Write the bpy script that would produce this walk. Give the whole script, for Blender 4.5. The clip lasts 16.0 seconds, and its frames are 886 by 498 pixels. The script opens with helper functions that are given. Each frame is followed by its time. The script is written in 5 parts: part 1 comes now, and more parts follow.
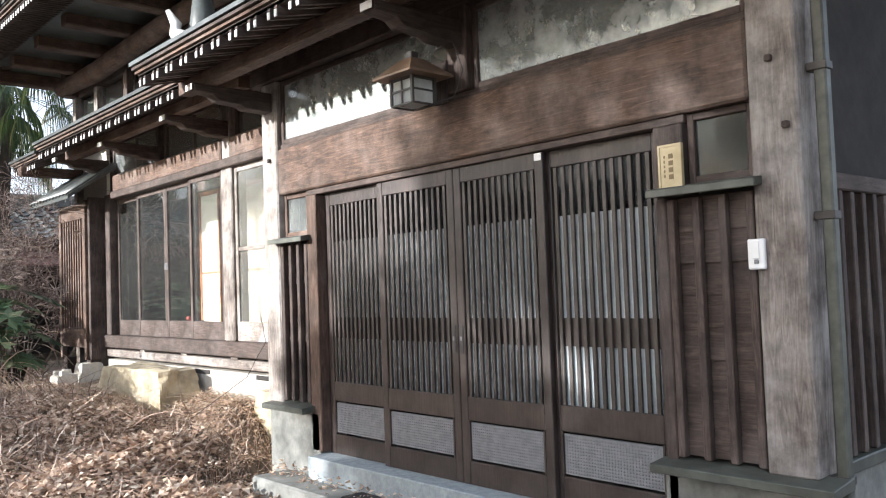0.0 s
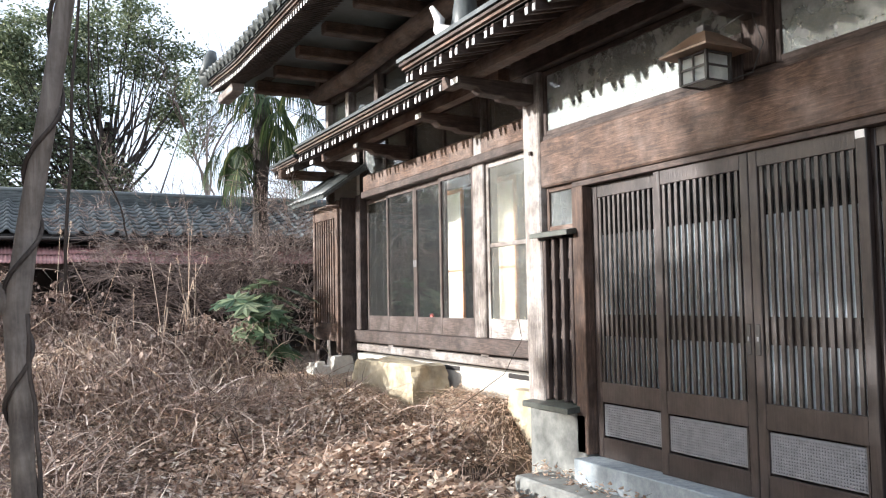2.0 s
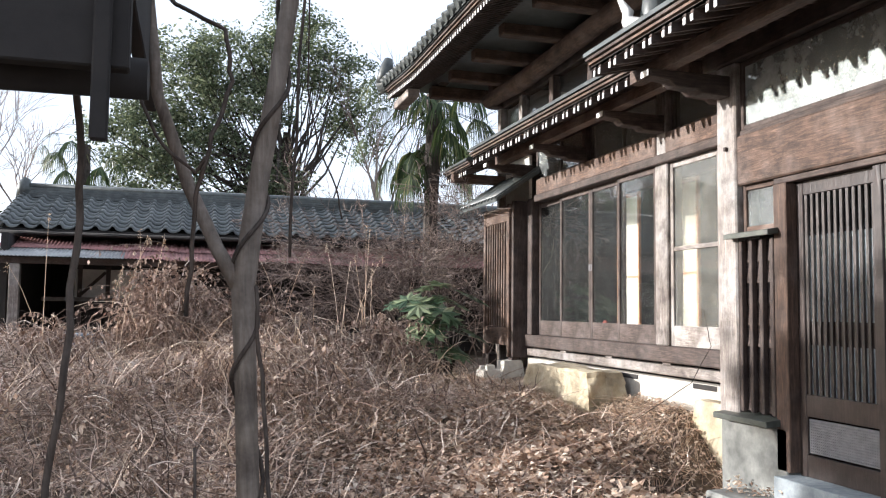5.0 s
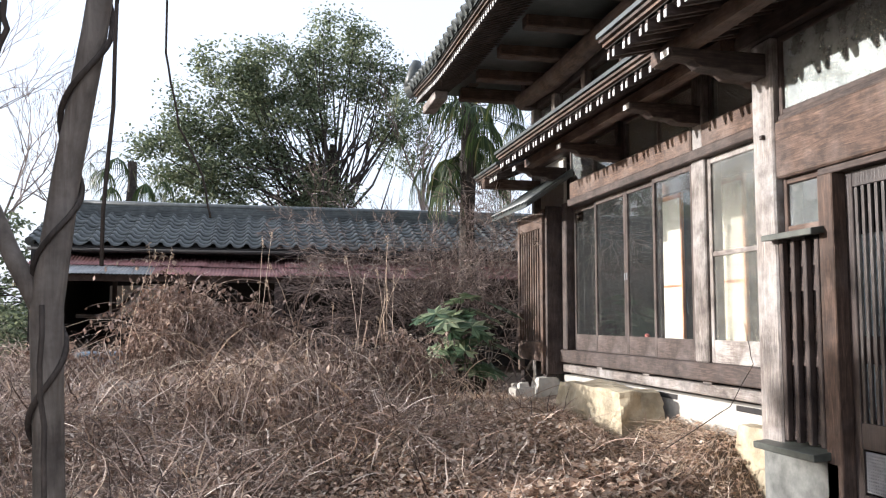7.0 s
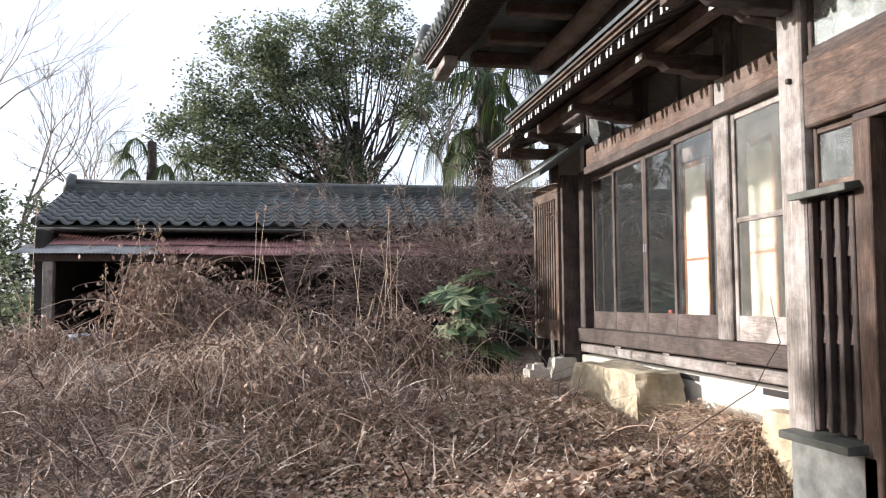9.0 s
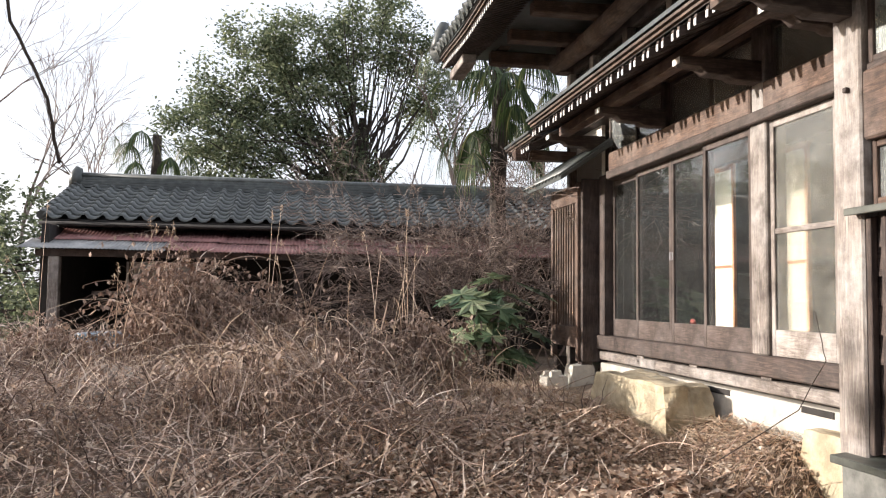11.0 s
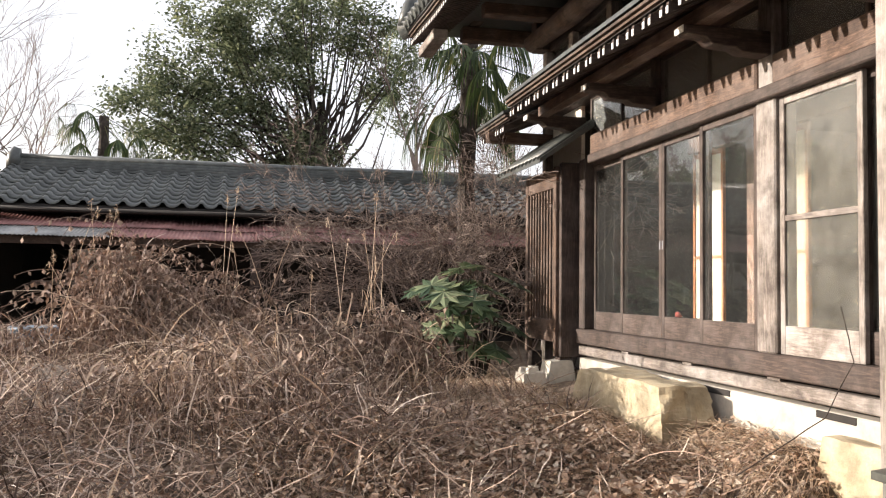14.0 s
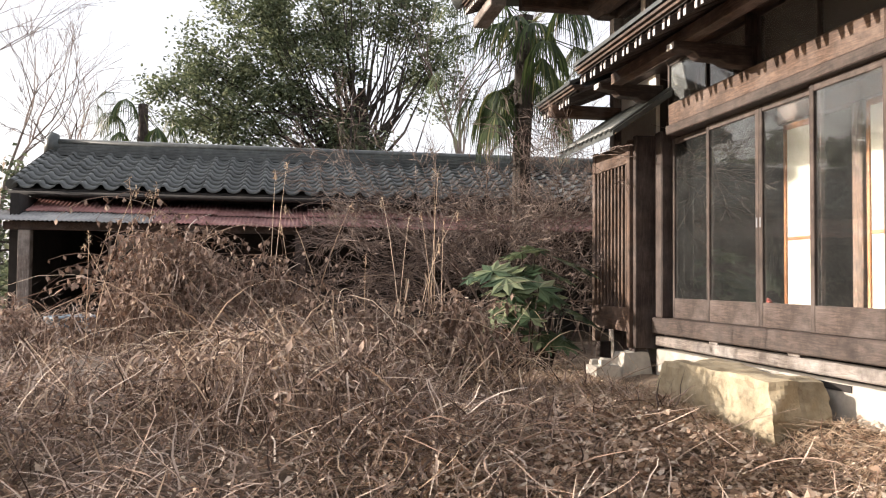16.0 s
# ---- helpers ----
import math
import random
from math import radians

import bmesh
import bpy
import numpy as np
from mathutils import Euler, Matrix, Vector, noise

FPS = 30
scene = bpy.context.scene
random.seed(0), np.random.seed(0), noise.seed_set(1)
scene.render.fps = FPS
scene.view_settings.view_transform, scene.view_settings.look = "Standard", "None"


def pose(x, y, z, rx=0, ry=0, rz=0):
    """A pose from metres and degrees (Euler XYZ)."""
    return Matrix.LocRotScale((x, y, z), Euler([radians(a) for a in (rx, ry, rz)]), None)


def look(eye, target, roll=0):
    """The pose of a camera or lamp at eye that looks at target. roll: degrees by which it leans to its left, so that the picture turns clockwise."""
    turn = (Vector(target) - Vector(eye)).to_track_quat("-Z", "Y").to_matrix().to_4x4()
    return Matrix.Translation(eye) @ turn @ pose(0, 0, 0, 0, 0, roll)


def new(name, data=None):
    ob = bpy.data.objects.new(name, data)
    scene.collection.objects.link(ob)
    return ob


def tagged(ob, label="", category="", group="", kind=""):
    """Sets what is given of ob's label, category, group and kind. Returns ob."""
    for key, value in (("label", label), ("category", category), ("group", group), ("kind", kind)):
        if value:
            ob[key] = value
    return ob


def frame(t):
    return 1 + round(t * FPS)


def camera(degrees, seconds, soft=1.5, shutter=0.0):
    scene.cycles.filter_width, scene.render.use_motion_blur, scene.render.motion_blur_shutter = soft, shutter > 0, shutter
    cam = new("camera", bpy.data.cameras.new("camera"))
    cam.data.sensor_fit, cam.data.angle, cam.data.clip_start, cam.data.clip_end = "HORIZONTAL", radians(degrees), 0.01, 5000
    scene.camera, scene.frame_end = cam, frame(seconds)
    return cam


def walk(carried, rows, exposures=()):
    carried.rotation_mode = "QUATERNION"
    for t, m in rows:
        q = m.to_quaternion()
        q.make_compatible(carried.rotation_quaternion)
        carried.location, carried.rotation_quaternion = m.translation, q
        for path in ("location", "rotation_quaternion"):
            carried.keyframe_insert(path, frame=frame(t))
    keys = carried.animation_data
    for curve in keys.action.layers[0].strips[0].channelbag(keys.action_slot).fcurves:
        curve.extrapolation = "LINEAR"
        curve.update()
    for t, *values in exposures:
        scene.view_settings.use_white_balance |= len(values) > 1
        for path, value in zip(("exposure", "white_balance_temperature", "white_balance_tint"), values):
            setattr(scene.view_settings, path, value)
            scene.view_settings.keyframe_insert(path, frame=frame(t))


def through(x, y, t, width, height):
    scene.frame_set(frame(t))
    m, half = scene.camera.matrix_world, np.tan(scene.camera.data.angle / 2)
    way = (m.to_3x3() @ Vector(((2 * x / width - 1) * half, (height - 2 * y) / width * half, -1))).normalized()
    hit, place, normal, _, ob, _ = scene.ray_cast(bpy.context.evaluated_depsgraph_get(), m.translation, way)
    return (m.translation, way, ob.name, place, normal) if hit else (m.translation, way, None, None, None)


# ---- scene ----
cam = camera(56.0, 16.0, soft=1.15)
PATH = [
    (0, (0.577, 1.181, 1.358), (1.91, 2.669, 1.45), -2.1),
    (0.5, (0.554, 1.289, 1.345), (1.81, 2.843, 1.445), -1.7),
    (1, (0.519, 1.377, 1.334), (1.689, 2.995, 1.44), -1.6),
    (1.5, (0.466, 1.483, 1.323), (1.514, 3.183, 1.435), -1.5),
    (2, (0.403, 1.576, 1.299), (1.322, 3.348, 1.419), -1.0),
    (2.5, (0.351, 1.656, 1.27), (1.149, 3.486, 1.399), -0.4),
    (3, (0.3, 1.684, 1.247), (1.008, 3.55, 1.384), 0.3),
    (3.5, (0.279, 1.704, 1.235), (0.923, 3.592, 1.374), 0.8),
    (4, (0.266, 1.687, 1.223), (0.876, 3.587, 1.363), 0.9),
    (6.5, (0.613, 2.085, 1.223), (1.091, 4.02, 1.388), 0.2),
    (7, (0.846, 2.228, 1.25), (1.268, 4.175, 1.424), 0.1),
    (7.5, (0.94, 2.265, 1.227), (1.317, 4.221, 1.407), 0.1),
    (8, (1.039, 2.395, 1.23), (1.426, 4.349, 1.406), 0.6),
    (8.5, (1.075, 2.512, 1.205), (1.441, 4.471, 1.375), 0.6),
    (9, (1.254, 2.719, 1.223), (1.591, 4.686, 1.35), -0.4),
    (11.5, (1.071, 2.981, 1.303), (1.4, 4.95, 1.418), 1.1),
    (12, (1.079, 3.08, 1.307), (1.369, 5.057, 1.397), 1.1),
    (12.5, (1.072, 3.189, 1.31), (1.427, 5.156, 1.393), 1.3),
    (13, (1.068, 3.266, 1.31), (1.492, 5.219, 1.385), 0.8),
    (13.5, (1.079, 3.42, 1.311), (1.519, 5.369, 1.397), 0.8),
    (14, (1.06, 3.54, 1.316), (1.505, 5.488, 1.411), 0.7),
    (14.5, (1.023, 3.692, 1.292), (1.428, 5.648, 1.394), 1.1),
    (15, (0.981, 3.871, 1.277), (1.369, 5.831, 1.368), 0.8),
    (15.5, (0.974, 4.026, 1.269), (1.349, 5.989, 1.328), 0.7),
    (16, (0.96, 4.218, 1.251), (1.322, 6.184, 1.327), 0.5),
]
walk(cam, [(t, look(e, g, r)) for t, e, g, r in PATH],
     [(0, 1.22, 5550, 9), (4, 0.95, 5600, 10), (9, 0.76, 5750, 12), (12.5, 0.78, 6350, 13), (16, 0.78, 6450, 14)])
# ---- world, sun, exposure ----
SUN = Vector((-0.93, 0.30, 0.25)).normalized()
world = bpy.data.worlds.new("sky")
scene.world = world
world.use_nodes = True
wn = world.node_tree.nodes
sky = wn.new("ShaderNodeTexSky")
sky.sky_type = "NISHITA"
sky.sun_disc = False
sky.sun_elevation = math.asin(SUN.z)
sky.sun_rotation = math.atan2(SUN.x, SUN.y)
sky.dust_density = 5.0
sky.air_density = 1.0
haze = wn.new("ShaderNodeMix")
haze.data_type = "RGBA"
haze.inputs[0].default_value = 0.45
haze.inputs[7].default_value = (10.5, 10.5, 10.6, 1)
world.node_tree.links.new(sky.outputs[0], haze.inputs[6])
world.node_tree.links.new(haze.outputs[2], wn["Background"].inputs[0])
wn["Background"].inputs[1].default_value = 0.115
sun_data = bpy.data.lights.new("sun", "SUN")
sun_data.energy = 5.0
sun_data.angle = radians(0.6)
sun_data.color = (1.0, 0.90, 0.77)
sun = new("sun", sun_data)
sun.matrix_world = look(SUN * 60, (0, 0, 0))


# ---- materials ----
def shader(name, rough=0.8, metal=0.0):
    m = bpy.data.materials.new(name)
    m.use_nodes = True
    p = m.node_tree.nodes["Principled BSDF"]
    p.inputs["Roughness"].default_value = rough
    p.inputs["Metallic"].default_value = metal
    return m, m.node_tree.nodes, m.node_tree.links, p


def ramp(nodes, links, source, stops):
    r = nodes.new("ShaderNodeValToRGB")
    el = r.color_ramp.elements
    while len(el) < len(stops):
        el.new(0.5)
    for e, (at, c) in zip(el, stops):
        e.position, e.color = at, (*c, 1)
    links.new(source, r.inputs[0])
    return r.outputs[0]


def noise_node(nodes, links, vec, scale, detail=5.0, rough=0.6, distort=0.0):
    n = nodes.new("ShaderNodeTexNoise")
    n.inputs["Scale"].default_value = scale
    n.inputs["Detail"].default_value = detail
    n.inputs["Roughness"].default_value = rough
    n.inputs["Distortion"].default_value = distort
    links.new(vec, n.inputs["Vector"])
    return n.outputs[0]


def mixed(nodes, links, fac, a, b, how="MIX"):
    x = nodes.new("ShaderNodeMix")
    x.data_type, x.blend_type = "RGBA", how
    for sock, v in ((x.inputs[0], fac), (x.inputs[6], a), (x.inputs[7], b)):
        if isinstance(v, (int, float)):
            sock.default_value = v
        elif isinstance(v, tuple):
            sock.default_value = (*v, 1)
        else:
            links.new(v, sock)
    return x.outputs[2]


def bumped(nodes, links, p, height, strength=0.3, distance=0.01):
    b = nodes.new("ShaderNodeBump")
    b.inputs["Strength"].default_value = strength
    b.inputs["Distance"].default_value = distance
    links.new(height, b.inputs["Height"])
    links.new(b.outputs[0], p.inputs["Normal"])


def varied(nodes, links, color, low=0.75, high=1.25, island=False):
    """The colour, lighter or darker from piece to piece."""
    if island:
        src = nodes.new("ShaderNodeNewGeometry").outputs["Random Per Island"]
    else:
        src = nodes.new("ShaderNodeObjectInfo").outputs["Random"]
    r = nodes.new("ShaderNodeMapRange")
    r.inputs[3].default_value, r.inputs[4].default_value = low, high
    links.new(src, r.inputs[0])
    return mixed(nodes, links, 1.0, color, r.outputs[0], "MULTIPLY")


def wood(name, axis, dark, mid, light, rough=0.75, grain=1.0, island=False, silver=0.35):
    """Weathered timber whose grain runs along the axis."""
    m, n, l, p = shader(name, rough)
    co = n.new("ShaderNodeTexCoord")
    mp = n.new("ShaderNodeMapping")
    s = [26.0 * grain] * 3
    s["xyz".index(axis)] = 2.4 * grain
    mp.inputs["Scale"].default_value = s
    l.new(co.outputs["Object"], mp.inputs[0])
    fine = noise_node(n, l, mp.outputs[0], 1.3, 6, 0.65, 2.4)
    broad = noise_node(n, l, co.outputs["Object"], 2.3, 5, 0.6)
    col = ramp(n, l, fine, [(0.28, dark), (0.5, mid), (0.75, light)])
    wear = ramp(n, l, broad, [(0.42, (0, 0, 0)), (0.68, (silver,) * 3)])
    grey = tuple(0.45 * sum(light) / 3 + 0.55 * v + 0.04 for v in light)
    col = mixed(n, l, wear, col, grey)
    stain = noise_node(n, l, co.outputs["Object"], 5.0, 5, 0.7)
    col = mixed(n, l, 0.85, col, ramp(n, l, stain, [(0.32, (0.30, 0.27, 0.26)), (0.58, (1, 1, 1))]), "MULTIPLY")
    col = varied(n, l, col, 0.82, 1.18, island)
    l.new(col, p.inputs["Base Color"])
    bumped(n, l, p, fine, 0.5, 0.006)
    return m


def rough_stuff(name, stops, scale, rough=0.9, bump=0.4, dist=0.01, low=1.0, high=1.0, island=False, second=None):
    """A mottled matt surface; second: (scale, dark) of broad stains."""
    m, n, l, p = shader(name, rough)
    co = n.new("ShaderNodeTexCoord").outputs["Object"]
    a = noise_node(n, l, co, scale, 7, 0.65)
    col = ramp(n, l, a, stops)
    if second:
        b = noise_node(n, l, co, second[0], 5, 0.65)
        col = mixed(n, l, 1.0, col, ramp(n, l, b, [(0.35, (second[1],) * 3), (0.6, (1, 1, 1))]), "MULTIPLY")
    if low != high:
        col = varied(n, l, col, low, high, island)
    l.new(col, p.inputs["Base Color"])
    bumped(n, l, p, a, bump, dist)
    return m


def leafy(name, stops, rough=0.7, through=0.35):
    """Thin leaves, blades and twigs: colour from piece to piece, some light let through."""
    m, n, l, p = shader(name, rough)
    src = n.new("ShaderNodeNewGeometry").outputs["Random Per Island"]
    col = ramp(n, l, src, stops)
    l.new(col, p.inputs["Base Color"])
    p.inputs["Specular IOR Level"].default_value = 0.25
    if through:
        t = n.new("ShaderNodeBsdfTranslucent")
        l.new(col, t.inputs[0])
        mx = n.new("ShaderNodeMixShader")
        mx.inputs[0].default_value = through
        l.new(p.outputs[0], mx.inputs[1])
        l.new(t.outputs[0], mx.inputs[2])
        l.new(mx.outputs[0], n["Material Output"].inputs[0])
    return m


def glassy(name, tint, rough=0.01, dirt=0.12, dust=(0.46, 0.48, 0.47), ior=1.5):
    m, n, l, p = shader(name, rough)
    p.inputs["Base Color"].default_value = (*tint, 1)
    p.inputs["Transmission Weight"].default_value = 1.0
    p.inputs["IOR"].default_value = ior
    co = n.new("ShaderNodeTexCoord").outputs["Object"]
    a = noise_node(n, l, co, 1.7, 3, 0.5)
    bumped(n, l, p, a, 0.05, 0.02)
    film = n.new("ShaderNodeBsdfDiffuse")
    film.inputs[0].default_value = (*dust, 1)
    g = noise_node(n, l, co, 5.0, 6, 0.7)
    r = n.new("ShaderNodeMapRange")
    r.inputs[1].default_value, r.inputs[2].default_value = 0.3, 0.75
    r.inputs[3].default_value, r.inputs[4].default_value = dirt * 0.4, dirt * 1.6
    l.new(g, r.inputs[0])
    mx = n.new("ShaderNodeMixShader")
    l.new(r.outputs[0], mx.inputs[0])
    l.new(p.outputs[0], mx.inputs[1])
    l.new(film.outputs[0], mx.inputs[2])
    l.new(mx.outputs[0], n["Material Output"].inputs[0])
    return m


DARKW = ((0.026, 0.017, 0.014), (0.062, 0.041, 0.032), (0.130, 0.092, 0.074))
BROWN = ((0.038, 0.022, 0.015), (0.100, 0.058, 0.038), (0.225, 0.140, 0.095))
GREYW = ((0.095, 0.078, 0.066), (0.22, 0.185, 0.16), (0.40, 0.355, 0.315))
wood_dark = {a: wood("dark_timber_" + a, a, *DARKW) for a in "xyz"}
wood_brown = {a: wood("brown_timber_" + a, a, *BROWN, silver=0.5) for a in "xyz"}
wood_grey = {a: wood("silvered_timber_" + a, a, *GREYW, silver=0.7) for a in "xyz"}
door_brown = wood("brown_door_finish", "z", (0.028, 0.019, 0.016), (0.044, 0.031, 0.026), (0.068, 0.049, 0.042), 0.42, 0.6, silver=0.15)
slat_brown = wood("door_slat_finish", "z", (0.030, 0.022, 0.019), (0.052, 0.039, 0.034), (0.085, 0.066, 0.058), 0.4, 1.0, silver=0.1)
white_end = rough_stuff("white_painted_rafter_end", [(0.3, (0.62, 0.60, 0.56)), (0.7, (0.83, 0.82, 0.79))], 14, 0.7, 0.1)
green_cap = rough_stuff("greenish_sheet_metal", [(0.3, (0.055, 0.058, 0.048)), (0.7, (0.12, 0.125, 0.105))], 9, 0.5, 0.15, second=(3, 0.6))
concrete = rough_stuff("grey_concrete", [(0.25, (0.13, 0.13, 0.12)), (0.55, (0.23, 0.23, 0.21)), (0.8, (0.32, 0.315, 0.29))], 11, 0.9, 0.35, 0.008, second=(2.2, 0.55))
pale_mortar = rough_stuff("pale_foundation", [(0.25, (0.40, 0.37, 0.32)), (0.7, (0.62, 0.58, 0.51))], 9, 0.9, 0.3, 0.008, second=(2.5, 0.7))
blue_sill = rough_stuff("bluish_stone_sill", [(0.3, (0.20, 0.225, 0.24)), (0.7, (0.36, 0.39, 0.40))], 22, 0.75, 0.2)
stone_mat = rough_stuff("yellow_tuff", [(0.25, (0.30, 0.24, 0.15)), (0.5, (0.48, 0.40, 0.27)), (0.8, (0.62, 0.55, 0.41))], 5.5, 0.9, 0.8, 0.03, second=(3.1, 0.6))
tile_mat = rough_stuff("weathered_clay_tile", [(0.25, (0.040, 0.045, 0.044)), (0.6, (0.10, 0.108, 0.102)), (0.85, (0.24, 0.24, 0.215))], 8, 0.36, 0.3, 0.006, 0.75, 1.3, second=(1.6, 0.65))
rust_mat = rough_stuff("rusted_iron_sheet", [(0.2, (0.17, 0.085, 0.078)), (0.5, (0.32, 0.15, 0.135)), (0.8, (0.42, 0.27, 0.24))], 3.2, 0.7, 0.25, 0.006, 0.8, 1.25, second=(1.1, 0.6))
zinc_mat = rough_stuff("grey_iron_sheet", [(0.3, (0.24, 0.24, 0.235)), (0.7, (0.44, 0.43, 0.41))], 4, 0.6, 0.2, 0.006, 0.8, 1.2, second=(1.3, 0.6))
plaster = rough_stuff("white_plaster", [(0.3, (0.60, 0.57, 0.51)), (0.7, (0.76, 0.73, 0.67))], 6, 0.9, 0.15)
# near-black: the dimness of the rooms is put into this colour
inner_wall = rough_stuff("shade_dark_inner_wall", [(0.3, (0.030, 0.026, 0.022)), (0.7, (0.060, 0.050, 0.042))], 5, 0.95, 0.15)
tatami = rough_stuff("worn_floor_boards", [(0.3, (0.07, 0.045, 0.028)), (0.7, (0.13, 0.085, 0.05))], 7, 0.5, 0.15)
paper = rough_stuff("aged_shoji_paper", [(0.3, (0.48, 0.45, 0.37)), (0.7, (0.60, 0.57, 0.49))], 4, 0.9, 0.05)
orange_wood = wood("orange_inner_wood", "z", (0.24, 0.085, 0.028), (0.36, 0.14, 0.05), (0.46, 0.20, 0.08), 0.45, silver=0.0)
mesh_grey = rough_stuff("grey_woven_panel", [(0.3, (0.15, 0.15, 0.16)), (0.7, (0.24, 0.238, 0.25))], 18, 0.45, 0.1)
iron = rough_stuff("dark_iron", [(0.3, (0.030, 0.026, 0.024)), (0.7, (0.065, 0.058, 0.052))], 14, 0.5, 0.2)
copper = rough_stuff("brown_sheet_roof", [(0.3, (0.13, 0.085, 0.055)), (0.7, (0.27, 0.18, 0.12))], 9, 0.5, 0.2)
white_plastic = rough_stuff("white_plastic", [(0.3, (0.80, 0.80, 0.79)), (0.7, (0.84, 0.84, 0.83))], 5, 0.35, 0.02)
brass = rough_stuff("gilt_plate", [(0.3, (0.40, 0.32, 0.17)), (0.7, (0.54, 0.45, 0.27))], 10, 0.4, 0.1)
ink = rough_stuff("faded_ink", [(0.3, (0.16, 0.12, 0.06)), (0.7, (0.22, 0.16, 0.08))], 10, 0.7, 0.05)
frosted = glassy("frosted_pane", (0.80, 0.86, 0.88), 0.30, 0.60, (0.47, 0.52, 0.53))
dim_pane = glassy("dim_pane", (0.30, 0.34, 0.36), 0.12, 0.06, ior=1.22)
transom_glass = glassy("dust_filmed_glass", (0.70, 0.78, 0.74), 0.02, 0.30, (0.72, 0.74, 0.70))
clear = glassy("old_clear_glass", (0.93, 0.96, 0.95), 0.01, 0.02)
hazed = glassy("dusty_glass", (0.85, 0.86, 0.82), 0.02, 0.15)
murky = glassy("murky_old_glass", (0.55, 0.55, 0.50), 0.04, 0.15, (0.42, 0.41, 0.37))
lamp_pane = glassy("lamp_pane", (0.92, 0.94, 0.90), 0.3, 0.6)
ground_mat = rough_stuff("leaf_mould", [(0.2, (0.075, 0.054, 0.040)), (0.5, (0.21, 0.155, 0.112)), (0.8, (0.38, 0.30, 0.225))], 16, 0.95, 0.9, 0.03, second=(1.2, 0.55))
bark = wood("smooth_bark", "z", (0.12, 0.095, 0.075), (0.22, 0.18, 0.145), (0.34, 0.285, 0.235), 0.9, 0.55)
dark_bark = wood("dark_bark", "z", (0.030, 0.024, 0.020), (0.070, 0.055, 0.045), (0.13, 0.105, 0.085), 0.95, 0.8)
vine_mat = wood("vine_bark", "z", (0.035, 0.026, 0.020), (0.075, 0.055, 0.042), (0.13, 0.10, 0.08), 0.9)
straw = leafy("dry_grass", [(0.0, (0.055, 0.038, 0.031)), (0.35, (0.19, 0.133, 0.106)), (0.7, (0.45, 0.335, 0.265)), (1.0, (0.82, 0.69, 0.58))], 0.75, 0.10)
stalks = leafy("dead_stalks", [(0.0, (0.13, 0.088, 0.068)), (0.5, (0.31, 0.215, 0.165)), (1.0, (0.54, 0.42, 0.335))], 0.85, 0.0)
pale_straw = leafy("pale_dry_blades", [(0.0, (0.44, 0.31, 0.21)), (0.5, (0.62, 0.48, 0.35)), (1.0, (0.78, 0.66, 0.52))], 0.7, 0.3)
litter = leafy("fallen_leaves", [(0.0, (0.19, 0.12, 0.085)), (0.35, (0.50, 0.35, 0.25)), (0.7, (0.68, 0.53, 0.41)), (1.0, (0.82, 0.72, 0.60))], 0.6, 0.3)
twig_mat = leafy("bare_twigs", [(0.0, (0.10, 0.072, 0.060)), (0.5, (0.19, 0.145, 0.125)), (1.0, (0.32, 0.26, 0.225))], 0.9, 0.0)
green_leaf = leafy("evergreen_leaves", [(0.0, (0.07, 0.09, 0.058)), (0.4, (0.145, 0.175, 0.10)), (0.8, (0.25, 0.28, 0.165)), (1.0, (0.36, 0.38, 0.23))], 0.38, 0.5)
palm_leaf = leafy("palm_fans", [(0.0, (0.022, 0.036, 0.014)), (0.5, (0.050, 0.078, 0.028)), (0.85, (0.10, 0.135, 0.05)), (1.0, (0.22, 0.21, 0.09))], 0.45, 0.25)
fatsia_leaf = leafy("fatsia_leaves", [(0.0, (0.06, 0.10, 0.058)), (0.5, (0.13, 0.19, 0.105)), (1.0, (0.38, 0.43, 0.26))], 0.28, 0.3)
# near-black: the mat's own tone, and shade painted into shed, hut and recesses
black = rough_stuff("dark_boards_and_shade", [(0.3, (0.016, 0.014, 0.013)), (0.7, (0.035, 0.030, 0.027))], 6, 0.9, 0.3)


# ---- building helpers ----
def thing(name, x, y, z, label, category, group="", kind=""):
    ob = new(name)
    ob.location = (x, y, z)
    ob.empty_display_size = 0.1
    return tagged(ob, label, category, group, kind)


def base_of(ob):
    v = Vector((0, 0, 0))
    while ob:
        v += ob.location
        ob = ob.parent
    return v


def mesh_of(name, bm, material):
    me = bpy.data.meshes.new(name)
    bm.to_mesh(me)
    bm.free()
    me.materials.append(material)
    return me


def part(name, bm, material, parent, label=""):
    """One mesh, drawn in world places, as a part of its thing."""
    if parent:
        bmesh.ops.translate(bm, verts=bm.verts, vec=-base_of(parent))
    ob = new(name, mesh_of(name, bm, material))
    ob.parent = parent
    return tagged(ob, label)


def setting(name, bm, material, label, category):
    return tagged(new(name, mesh_of(name, bm, material)), label, category, kind="structure")


def box(x0, x1, y0, y1, z0, z1, bevel=0.0, bm=None):
    bm = bm or bmesh.new()
    vs = [bm.verts.new((x, y, z)) for x in (x0, x1) for y in (y0, y1) for z in (z0, z1)]
    faces = [bm.faces.new([vs[i] for i in q]) for q in
             ((0, 1, 3, 2), (4, 6, 7, 5), (0, 4, 5, 1), (2, 3, 7, 6), (0, 2, 6, 4), (1, 5, 7, 3))]
    if bevel:
        bmesh.ops.bevel(bm, geom=list({e for f in faces for e in f.edges}), offset=bevel, segments=1, affect="EDGES", profile=0.5)
    return bm


